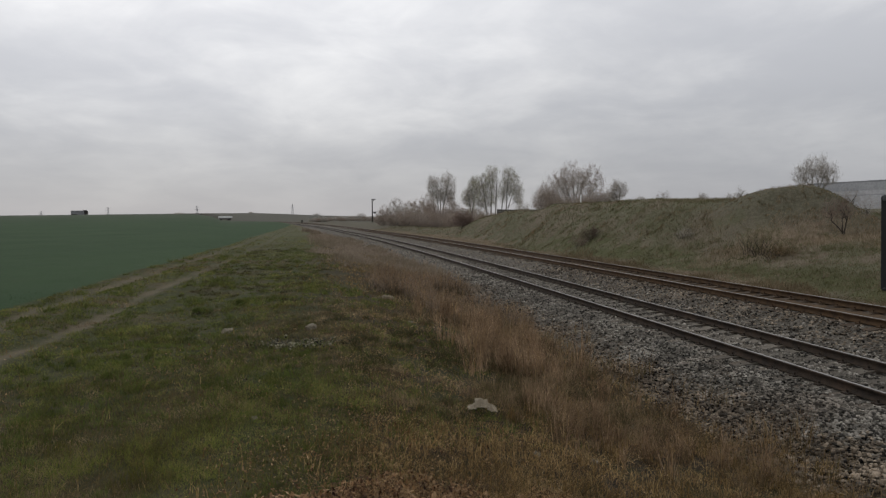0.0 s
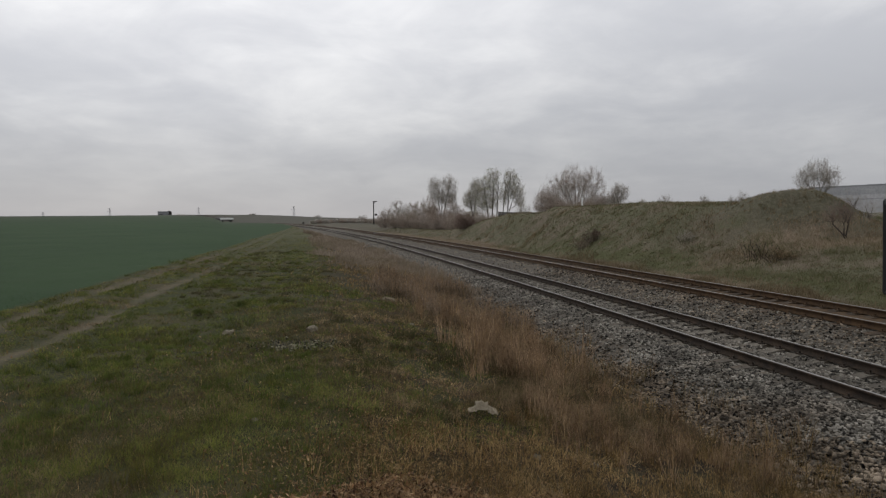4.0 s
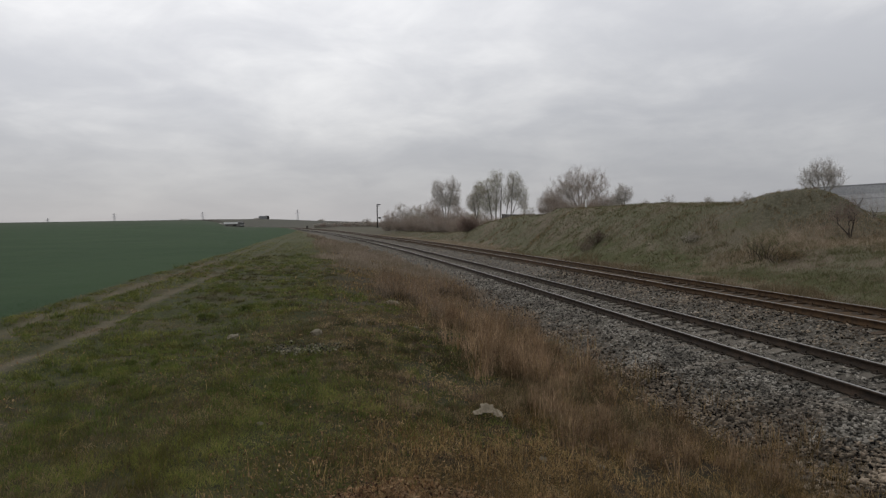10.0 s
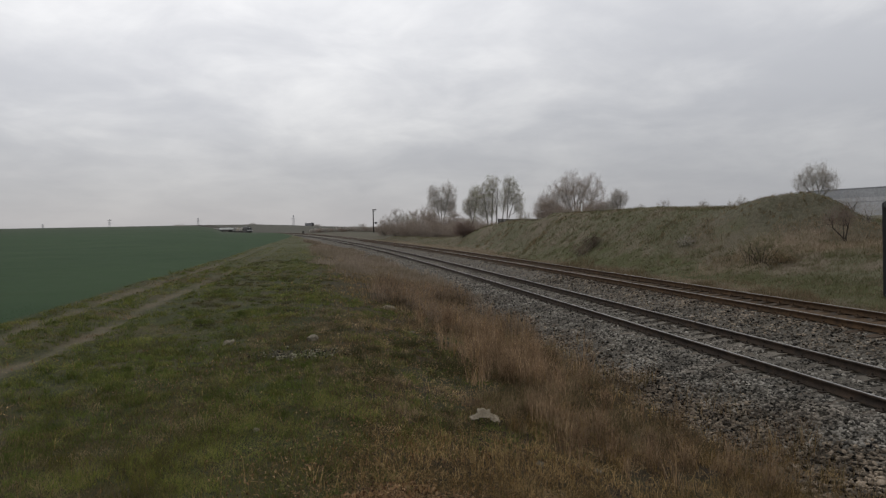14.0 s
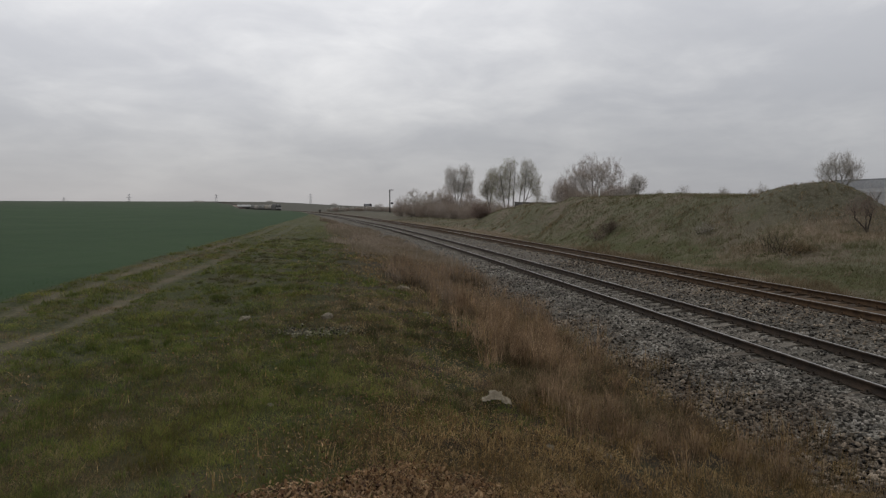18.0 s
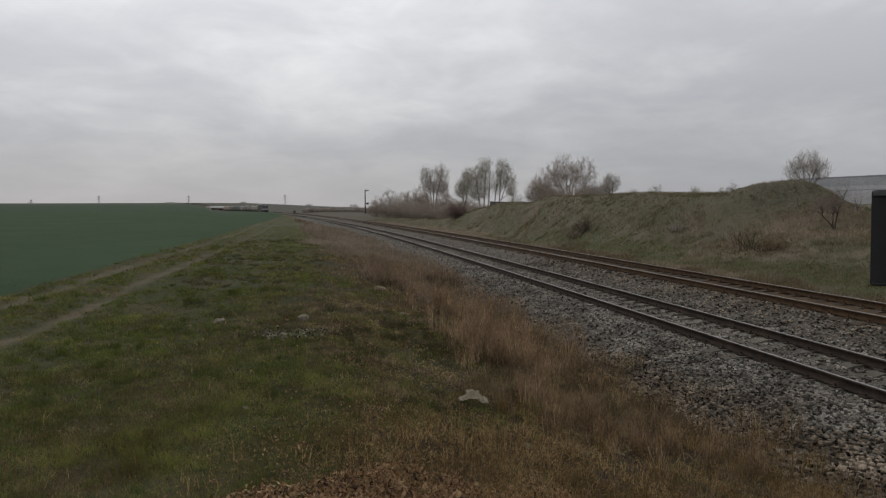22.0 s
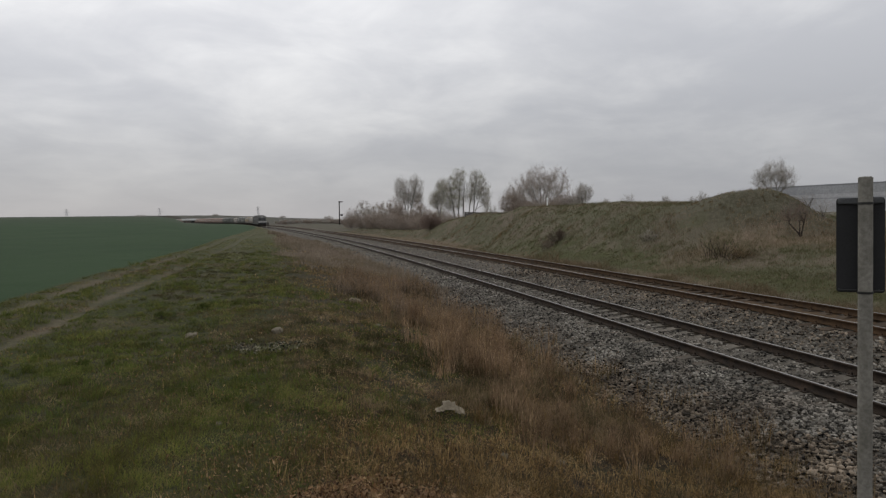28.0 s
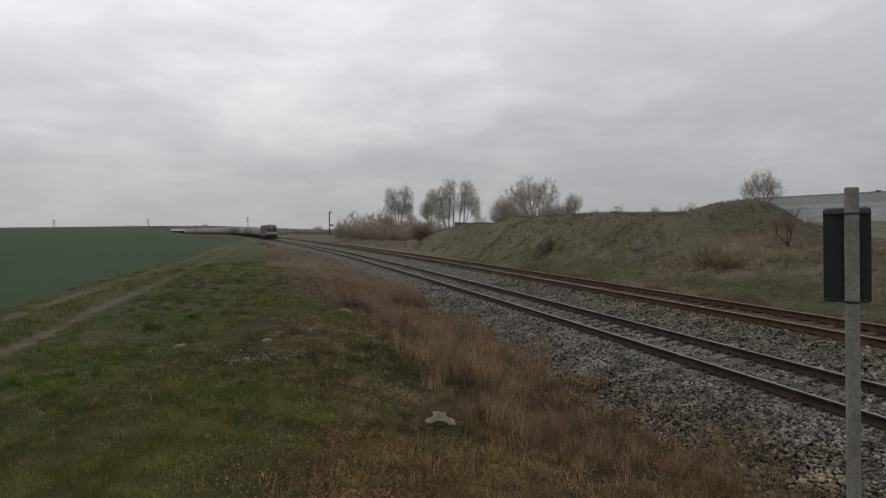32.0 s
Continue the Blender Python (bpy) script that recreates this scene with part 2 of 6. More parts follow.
def ground_material():
    m = bpy.data.materials.new("grassland_soil_and_crop")
    m.use_nodes = True
    k = Nodes(m.node_tree)
    p = k.add("ShaderNodeNewGeometry").outputs["Position"]
    x, y, z = k.sep(p)
    flat = k.comb(x, y, 0.0)
    o = k.math("SUBTRACT", k.vmath("DISTANCE", flat, (CENTRE[0], CENTRE[1], 0.0)).outputs["Value"], BEND)
    r = k.vmath("LENGTH", flat).outputs["Value"]
    wide, mid, fine, grit = k.noise(p, 0.09, 4.0), k.noise(p, 0.6, 5.0, 0.6), k.noise(p, 4.5, 5.0, 0.65), k.noise(p, 34.0, 3.0, 0.6)
    o2 = k.math("ADD", o, k.math("MULTIPLY_ADD", mid, 2.2, -1.1))
    small = k.noise(p, 13.0, 4.0, 0.65)
    # near-black low tones put the shade between the blades into the soil colour
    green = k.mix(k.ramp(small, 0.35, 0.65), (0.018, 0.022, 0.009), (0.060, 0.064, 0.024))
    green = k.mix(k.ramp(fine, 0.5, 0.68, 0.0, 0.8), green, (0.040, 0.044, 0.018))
    green = k.mix(k.ramp(mid, 0.46, 0.62, 0.0, 0.75), green, k.mix(small, (0.040, 0.032, 0.018), (0.090, 0.074, 0.040)))
    soil = k.mix(fine, (0.085, 0.068, 0.046), (0.185, 0.152, 0.105))
    # darkened likewise, for the shaded gaps in the dry grass
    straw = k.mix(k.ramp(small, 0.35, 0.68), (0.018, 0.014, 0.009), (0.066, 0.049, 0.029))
    straw = k.mix(k.ramp(mid, 0.45, 0.62, 0.0, 0.7), straw, (0.046, 0.046, 0.020))
    crop = k.mix(k.ramp(wide, 0.35, 0.65), (0.022, 0.048, 0.018), (0.030, 0.058, 0.023))
    crop = k.mix(k.ramp(mid, 0.5, 0.75, 0.0, 0.4), crop, (0.040, 0.060, 0.028))
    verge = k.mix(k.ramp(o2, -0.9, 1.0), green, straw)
    # haze put into the verge's colour: paler and greyer from 28 m out
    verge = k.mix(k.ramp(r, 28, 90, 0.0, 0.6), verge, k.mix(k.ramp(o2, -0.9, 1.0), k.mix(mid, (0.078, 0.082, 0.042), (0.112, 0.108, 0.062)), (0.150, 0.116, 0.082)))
    # wheel ruts of the farm track
    od = k.math("SUBTRACT", o, k.math("ADD", k.ramp(y, 15, 70), k.ramp(y, 60, 170, 0.0, 6.5)))
    both = None
    for rut in (-4.9, -6.7):
        d = k.math("ABSOLUTE", k.math("SUBTRACT", k.math("ADD", od, k.math("MULTIPLY_ADD", k.noise(p, 0.12, 3.0), 0.7, -0.35)), rut))
        one = k.ramp(k.math("ADD", d, k.math("MULTIPLY_ADD", fine, 0.9, -0.45)), 0.08, 0.40, 1.0, 0.0)
        both = one if both is None else k.math("MAXIMUM", both, one)
    both = k.math("MULTIPLY", both, k.ramp(k.math("MULTIPLY_ADD", fine, 0.4, k.math("MULTIPLY", mid, 0.7)), 0.40, 0.63, 0.22, 0.80))
    both = k.math("MULTIPLY", both, k.ramp(r, 18, 70, 1.0, 0.25))
    colour = k.mix(both, verge, k.mix(0.2, soil, verge))
    edge = k.math("ADD", od, k.math("MULTIPLY_ADD", fine, 0.7, -0.35))
    colour = k.mix(k.ramp(edge, -7.9, -7.3, 1.0, 0.0), colour, crop)
    # the bank and the land beyond the line
    broad = k.noise(p, 0.20, 5.0, 0.62)
    warp = k.math("MULTIPLY_ADD", k.noise(p, 0.35, 4.0, 0.6), 5.0, -2.5)
    slope = k.mix(k.ramp(broad, 0.40, 0.60), (0.112, 0.108, 0.068), (0.148, 0.124, 0.090))
    slope = k.mix(k.ramp(mid, 0.48, 0.70, 0.0, 0.8), slope, (0.086, 0.090, 0.046))
    slope = k.mix(k.ramp(fine, 0.52, 0.70, 0.0, 0.6), slope, (0.050, 0.043, 0.028))
    # short green grass along the foot
    ow = k.math("ADD", o, warp)
    turf = k.math("MULTIPLY", k.ramp(ow, 17.6, 18.6), k.math("MULTIPLY", k.ramp(ow, 21.4, 20.0), k.ramp(r, 75, 55)))
    strip = k.math("MULTIPLY", k.ramp(r, 55, 80, 0.0, 0.8), k.ramp(ow, 21.5, 20.0))
    slope = k.mix(strip, slope, k.mix(fine, (0.110, 0.086, 0.058), (0.165, 0.130, 0.092)))
    slope = k.mix(k.math("MULTIPLY", turf, k.ramp(mid, 0.36, 0.52, 0.25, 0.95)), slope, k.mix(fine, (0.052, 0.058, 0.025), (0.098, 0.098, 0.046)))
    # tan grass in front of the mound
    d_tan = k.vmath("LENGTH", k.vmath("MULTIPLY", k.vmath("SUBTRACT", flat, (*TAN_PATCH, 0.0)).outputs[0], (0.62, 1.6, 1.0)).outputs[0]).outputs["Value"]
    slope = k.mix(k.ramp(k.math("ADD", d_tan, k.math("MULTIPLY", warp, 0.6)), 5.0, 3.0, 0.0, 0.85), slope, k.mix(fine, (0.140, 0.106, 0.072), (0.225, 0.176, 0.126)))
    slope = k.mix(k.ramp(r, 110, 170, 0.0, 0.85), slope, (0.092, 0.082, 0.060))
    # bare dark earth of the mound
    heap = k.vmath("DISTANCE", flat, (*MOUND, 0.0)).outputs["Value"]
    heap = k.ramp(k.math("ADD", heap, k.math("MULTIPLY_ADD", mid, 5.0, -2.5)), 6.6, 3.8, 0.0, 0.85)
    slope = k.mix(heap, slope, k.mix(k.ramp(fine, 0.35, 0.65), (0.066, 0.063, 0.042), (0.126, 0.115, 0.082)))
    slope = k.mix(k.ramp(ow, 18.6, 17.4, 0.0, 0.85), slope, k.mix(k.ramp(small, 0.35, 0.68), (0.048, 0.036, 0.023), (0.120, 0.088, 0.058)))
    colour = k.mix(k.ramp(o, 15.0, 16.0), colour, slope)
    # grey distance haze painted over the ground's colour, growing from 150 m to 470 m
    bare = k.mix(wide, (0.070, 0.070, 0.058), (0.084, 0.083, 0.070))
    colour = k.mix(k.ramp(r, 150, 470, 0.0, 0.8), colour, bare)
    tone = k.vmath("SCALE", colour)
    k.put(tone.inputs[3], k.ramp(grit, 0.25, 0.75, 0.72, 1.25))
    b = k.add("ShaderNodeBsdfPrincipled")
    k.put(b.inputs["Base Color"], tone.outputs[0])
    b.inputs["Roughness"].default_value = 0.95
    b.inputs["Specular IOR Level"].default_value = 0.1
    n = k.add("ShaderNodeBump")
    n.inputs["Strength"].default_value, n.inputs["Distance"].default_value = 0.6, 0.06
    k.put(n.inputs["Height"], k.math("ADD", fine, k.math("MULTIPLY", grit, 0.5)))
    k.tree.links.new(n.outputs[0], b.inputs["Normal"])
    out = k.add("ShaderNodeOutputMaterial")
    k.tree.links.new(b.outputs[0], out.inputs[0])
    return m


MOUND = tuple(float(c) for c in along(35.0, 28.3))
TAN_PATCH = tuple(float(c) for c in along(29.8, 26.8))
M_GROUND = ground_material()
M_BALLAST = surface("crushed_stone_bed", (0.042, 0.037, 0.030), (0.150, 0.134, 0.110), 16.0, 0.95, bump=1.0, bump_scale=30, stain=(0.160, 0.126, 0.094), stain_scale=0.5)
M_STAINED = surface("rust_stained_stone", (0.046, 0.030, 0.018), (0.104, 0.069, 0.039), 6, 0.95, bump=0.9, bump_scale=22)
M_BROWNSTONE = surface("soil_browned_chips", (0.060, 0.048, 0.036), (0.196, 0.160, 0.120), 1.6, 0.92, bump=0.1, island=1.0)
M_STONE = surface("grey_granite_chips", (0.078, 0.071, 0.060), (0.212, 0.197, 0.170), 1.6, 0.9, bump=0.1, island=0.85, stain=(0.165, 0.132, 0.101), stain_scale=0.3, stain_amount=0.35)
M_WOODTIE = surface("rust_stained_timber", (0.038, 0.029, 0.021), (0.070, 0.053, 0.038), 3, 0.9, bump=0.4, stain=(0.105, 0.066, 0.040), stain_scale=2.0, per_object=0.2)
M_SLEEPER = surface("weathered_concrete", (0.086, 0.076, 0.062), (0.145, 0.129, 0.107), 3, 0.9, bump=0.4, stain=(0.135, 0.100, 0.070), stain_scale=2.0, per_object=0.2)
M_RUST = surface("rusty_steel", (0.040, 0.025, 0.015), (0.078, 0.048, 0.026), 6, 0.85, 0.0, 0.4, 90, stain=(0.108, 0.062, 0.032))
M_DARKRUST = surface("dark_oiled_steel", (0.025, 0.020, 0.016), (0.052, 0.038, 0.028), 6, 0.85, 0.0, 0.4, 90, stain=(0.078, 0.053, 0.037))
M_SHINE = surface("worn_rail_head", (0.20, 0.188, 0.175), (0.30, 0.286, 0.27), 14, 0.42, 0.8, 0.1, 120)
M_GRASS = blades("short_meadow_grass", ((0.065, 0.077, 0.021), (0.191, 0.144, 0.067), (0.114, 0.137, 0.032), (0.290, 0.304, 0.072), (0.153, 0.179, 0.043), (0.383, 0.316, 0.130), (0.100, 0.118, 0.030)), 0.9, (0.44, 0.40, 0.34), 5.0)
# meadow grass with distance haze mixed into its tones
M_HAZEGRASS = blades("haze_paled_meadow_grass", ((0.112, 0.130, 0.066), (0.215, 0.200, 0.120), (0.150, 0.172, 0.084), (0.260, 0.262, 0.146), (0.176, 0.192, 0.098)), 0.3, (0.74, 0.74, 0.68), 1.5)
M_TUSSOCK = blades("tussock_grass", ((0.065, 0.088, 0.023), (0.162, 0.197, 0.046), (0.093, 0.116, 0.030), (0.273, 0.253, 0.088), (0.123, 0.151, 0.037)), 2.6, (0.46, 0.50, 0.42), 4.0)
M_DARKTUFT = blades("dark_meadow_clumps", ((0.050, 0.058, 0.022), (0.095, 0.092, 0.038), (0.062, 0.048, 0.027), (0.078, 0.090, 0.030)), 2.0, (0.7, 0.7, 0.66), 4.0)
M_CROP = blades("young_cereal", ((0.048, 0.090, 0.034), (0.062, 0.108, 0.040), (0.054, 0.098, 0.037), (0.066, 0.110, 0.044)), 0.1, (0.88, 0.9, 0.88))
M_DRY = blades("dry_short_grass", ((0.070, 0.047, 0.022), (0.360, 0.240, 0.104), (0.124, 0.088, 0.036), (0.610, 0.430, 0.205), (0.190, 0.122, 0.054), (0.490, 0.322, 0.140), (0.090, 0.076, 0.030)), 2.0, (0.38, 0.36, 0.28), 6.0)
M_STRAW = blades("pale_straw", ((0.518, 0.359, 0.161), (0.358, 0.233, 0.094), (0.622, 0.466, 0.255), (0.226, 0.134, 0.060)), 1.8, (0.45, 0.42, 0.36))
M_TALL = blades("dead_tall_grass", ((0.080, 0.055, 0.037), (0.366, 0.252, 0.156), (0.150, 0.100, 0.064), (0.600, 0.436, 0.280), (0.230, 0.150, 0.092), (0.470, 0.318, 0.188), (0.105, 0.070, 0.046)), 1.3, (0.42, 0.40, 0.36), 2.4)
M_MAUVE = blades("purplish_dead_weeds", ((0.098, 0.074, 0.058), (0.300, 0.226, 0.172), (0.150, 0.112, 0.086), (0.440, 0.348, 0.270), (0.205, 0.150, 0.114), (0.136, 0.118, 0.068), (0.078, 0.058, 0.045)), 1.1, (0.5, 0.5, 0.44), 1.8)
M_FOOT = blades("tan_bank_grass", ((0.345, 0.272, 0.205), (0.252, 0.194, 0.142), (0.430, 0.345, 0.265), (0.205, 0.176, 0.108), (0.300, 0.234, 0.172)), 0.6, (0.7, 0.7, 0.62), 1.3)
M_SEDGE = blades("brown_lineside_grass", ((0.215, 0.158, 0.104), (0.150, 0.112, 0.070), (0.285, 0.215, 0.146), (0.128, 0.114, 0.060), (0.190, 0.140, 0.092)), 0.8, (0.6, 0.6, 0.52), 1.6)
M_WITHER = blades("withered_meadow_grass", ((0.116, 0.088, 0.044), (0.290, 0.232, 0.107), (0.165, 0.128, 0.061), (0.406, 0.332, 0.162), (0.157, 0.153, 0.056)), 2.2, (0.55, 0.52, 0.46), 5.0)
M_WEED = blades("dark_dead_weeds", ((0.080, 0.056, 0.036), (0.220, 0.152, 0.094), (0.118, 0.086, 0.050), (0.360, 0.256, 0.158), (0.128, 0.118, 0.050), (0.480, 0.352, 0.220), (0.062, 0.045, 0.030)), 1.3, (0.38, 0.39, 0.32), 2.2)
M_HEAD = blades("seed_heads", ((0.159, 0.105, 0.070), (0.403, 0.276, 0.171), (0.244, 0.159, 0.100), (0.573, 0.417, 0.276)), 1.0, (0.5, 0.48, 0.44), 2.4)
# dead grass lightened and greyed in colour to stand for haze
M_HAZESTALK = blades("haze_paled_dead_grass", ((0.176, 0.144, 0.108), (0.322, 0.262, 0.202), (0.222, 0.178, 0.136), (0.390, 0.324, 0.254), (0.262, 0.210, 0.160)), 0.25, (0.72, 0.72, 0.66), 1.2)
M_BANK = blades("rough_bank_grass", ((0.180, 0.169, 0.104), (0.249, 0.216, 0.148), (0.139, 0.144, 0.074), (0.273, 0.216, 0.165), (0.215, 0.169, 0.130), (0.348, 0.299, 0.220)), 0.4, (0.58, 0.62, 0.48), 1.3)
M_BANKTUFT = blades("bank_tussock_grass", ((0.174, 0.176, 0.088), (0.255, 0.225, 0.144), (0.142, 0.151, 0.074), (0.290, 0.232, 0.169), (0.220, 0.181, 0.137)), 0.8, (0.55, 0.58, 0.45), 1.6)
M_TURF = blades("green_bank_turf", ((0.112, 0.116, 0.050), (0.170, 0.154, 0.078), (0.080, 0.086, 0.038), (0.196, 0.162, 0.098), (0.132, 0.124, 0.066), (0.176, 0.136, 0.090)), 0.7, (0.55, 0.55, 0.48), 1.6)
M_LITTER = blades("fallen_leaves", ((0.270, 0.152, 0.074), (0.440, 0.275, 0.142), (0.060, 0.031, 0.017), (0.600, 0.418, 0.240), (0.150, 0.080, 0.041), (0.038, 0.020, 0.012)), 3.0, (0.6, 0.55, 0.5))
M_BARK = surface("grey_brown_bark", (0.11, 0.098, 0.086), (0.18, 0.163, 0.146), 5, 0.95, bump=0.6, bump_scale=30)
M_DARKBARK = surface("dark_wet_bark", (0.035, 0.028, 0.024), (0.065, 0.054, 0.046), 5, 0.95, bump=0.6, bump_scale=30)
M_PALEBARK = surface("pale_bark", (0.19, 0.178, 0.160), (0.30, 0.285, 0.26), 5, 0.9, bump=0.4, bump_scale=30)
M_TWIG = blades("bare_twigs", ((0.400, 0.375, 0.338), (0.465, 0.436, 0.395), (0.325, 0.302, 0.270), (0.425, 0.396, 0.355)), 0.3, (0.88, 0.85, 0.82))
M_REDTWIG = blades("reddish_twigs", ((0.350, 0.298, 0.258), (0.415, 0.360, 0.314), (0.270, 0.228, 0.194), (0.370, 0.318, 0.272)), 0.3, (0.85, 0.8, 0.76))
M_RUDDY = blades("ruddy_dark_twigs", ((0.215, 0.162, 0.138), (0.265, 0.205, 0.178), (0.165, 0.124, 0.105)), 0.4, (0.82, 0.8, 0.76))
M_HOLLOWTWIG = blades("hollow_dark_twigs", ((0.090, 0.062, 0.050), (0.130, 0.092, 0.075), (0.060, 0.044, 0.036)), 0.5, (0.8, 0.78, 0.75))
M_BUD = blades("first_spring_leaves", ((0.360, 0.370, 0.235), (0.430, 0.430, 0.285), (0.295, 0.312, 0.192), (0.390, 0.370, 0.258)), 0.3, (0.9, 0.9, 0.85))


# ---------------------------------------------------------------- small builders
def mesh_of(name, verts, faces, material, smooth=False):
    """A mesh from arrays; faces all of one length."""
    verts, faces = np.asarray(verts, np.float32).reshape(-1, 3), np.asarray(faces, np.int32)
    me = bpy.data.meshes.new(name)
    n, k = faces.shape
    me.vertices.add(len(verts))
    me.vertices.foreach_set("co", verts.ravel())
    me.loops.add(n * k)
    me.loops.foreach_set("vertex_index", faces.ravel())
    me.polygons.add(n)
    me.polygons.foreach_set("loop_start", np.arange(0, n * k, k, dtype=np.int32))
    me.polygons.foreach_set("loop_total", np.full(n, k, np.int32))
    if smooth:
        me.polygons.foreach_set("use_smooth", np.ones(n, bool))
    me.materials.append(material)
    me.update(calc_edges=True)
    me.validate()
    return me


def part(name, bm, material, parent, label=""):
    me = bpy.data.meshes.new(name)
    bm.to_mesh(me)
    bm.free()
    me.materials.append(material)
    ob = new(name, me)
    ob.parent = parent
    return tagged(ob, label)


def add_box(bm, size, at=(0, 0, 0), bevel=0.0, turn=None):
    m = Matrix.Translation(at) @ (turn.to_4x4() if turn else Matrix.Identity(4)) @ Matrix.Diagonal((*size, 1))
    made = bmesh.ops.create_cube(bm, size=1.0, matrix=m)
    if bevel:
        edges = list({e for v in made["verts"] for e in v.link_edges})
        bmesh.ops.bevel(bm, geom=edges, offset=bevel, segments=2, profile=0.5, affect="EDGES")
    return bm


def box(size, at=(0, 0, 0), bevel=0.0, turn=None):
    return add_box(bmesh.new(), size, at, bevel, turn)


def add_rod(bm, a, b, r0, r1=None, sides=10):
    a, b = Vector(a), Vector(b)
    m = Matrix.Translation((a + b) / 2) @ (b - a).to_track_quat("Z", "Y").to_matrix().to_4x4()
    bmesh.ops.create_cone(bm, cap_ends=True, segments=sides, radius1=r0, radius2=r0 if r1 is None else r1, depth=(b - a).length, matrix=m)
    return bm


def rod(a, b, r0, r1=None, sides=10):
    return add_rod(bmesh.new(), a, b, r0, r1, sides)


def prism(outline, depth, axis="Y", at=0.0, bevel=0.0):
    """An outline of (a, b) pairs pushed out by depth, centred on `at` along the axis."""
    bm = bmesh.new()
    lay = {"Y": lambda a, b, d: (a, d, b), "X": lambda a, b, d: (d, a, b), "Z": lambda a, b, d: (a, b, d)}[axis]
    rings = [[bm.verts.new(lay(a, b, at + d)) for a, b in outline] for d in (-depth / 2, depth / 2)]
    n = len(outline)
    bm.faces.new(rings[0])
    bm.faces.new(rings[1][::-1])
    for i in range(n):
        bm.faces.new((rings[0][i], rings[1][i], rings[1][(i + 1) % n], rings[0][(i + 1) % n]))
    bmesh.ops.recalc_face_normals(bm, faces=bm.faces)
    if bevel:
        bmesh.ops.bevel(bm, geom=list(bm.edges), offset=bevel, segments=2, profile=0.5, affect="EDGES")
    return bm


def thing(name, label, category, m=None, group="", kind=""):
    ob = new(name)
    if m is not None:
        ob.matrix_basis = m
    return tagged(ob, label, category, group, kind)


def polar(az, r):
    return r * math.sin(radians(az)), r * math.cos(radians(az))


def on_ground(x, y):
    return float(terrain(np.array([x]), np.array([y]))[0])


# ---------------------------------------------------------------- ground sheet
def build_ground():
    azs = np.concatenate((np.arange(-180, -48, 6), np.arange(-48, 52, 0.22), np.arange(52, 180, 6)))
    rs = np.concatenate(([0.0001], np.geomspace(0.6, 18, 150), np.arange(18.4, 76, 0.42), np.geomspace(77, 1300, 125), np.geomspace(1500, 4200, 8)))
    a, r = np.meshgrid(np.radians(azs), rs)
    x, y = r * np.sin(a), r * np.cos(a) - 0.31
    z = terrain(x, y)
    n = len(azs)
    i, j = np.meshgrid(np.arange(len(rs) - 1), np.arange(n), indexing="ij")
    k = (j + 1) % n
    faces = np.stack((i * n + j, (i + 1) * n + j, (i + 1) * n + k, i * n + k), -1).reshape(-1, 4)[:, ::-1]
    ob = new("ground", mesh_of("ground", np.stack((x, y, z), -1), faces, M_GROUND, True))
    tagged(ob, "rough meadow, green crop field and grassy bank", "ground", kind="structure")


build_ground()


# ---------------------------------------------------------------- the railway
def sweep(name, profile, s_values, material, closed=True, smooth=False, jitter=0.0):
    """A profile of (offset, height) pairs carried along the line."""
    s = np.asarray(s_values, float)
    p = np.asarray(profile, float)
    x, y = along(s[:, None], p[None, :, 0])
    z = np.broadcast_to(p[None, :, 1], x.shape).copy()
    z += rise(s)[:, None]
    if jitter:
        z += fbm(x, y, 0.7, 3, 21) * jitter
    n, k = len(s), len(p)
    span = k if closed else k - 1
    i, j = np.meshgrid(np.arange(n - 1), np.arange(span), indexing="ij")
    j2 = (j + 1) % k
    faces = np.stack((i * k + j, i * k + j2, (i + 1) * k + j2, (i + 1) * k + j), -1).reshape(-1, 4)
    return mesh_of(name, np.stack((x, y, z), -1), faces, material, smooth)


BED = ((5.1, -0.62), (5.7, -0.5), (6.3, -0.44), (6.9, -0.30), (7.35, -0.22), (8.2, -0.205), (9.0, -0.20), (9.8, -0.20), (10.55, -0.17),
       (10.95, -0.14), (11.35, -0.02), (11.7, 0.07), (12.3, 0.078), (13.0, 0.088), (13.8, 0.085), (14.5, 0.08), (14.9, 0.05), (15.6, -0.2), (16.3, -0.42), (17.2, -0.55))
STATIONS = np.concatenate((np.arange(-40, 60, 0.5), np.arange(60, 200, 2.0), np.arange(200, 1000, 8.0)))


def bed_height(o):
    return np.interp(o, [b[0] for b in BED], [b[1] for b in BED])


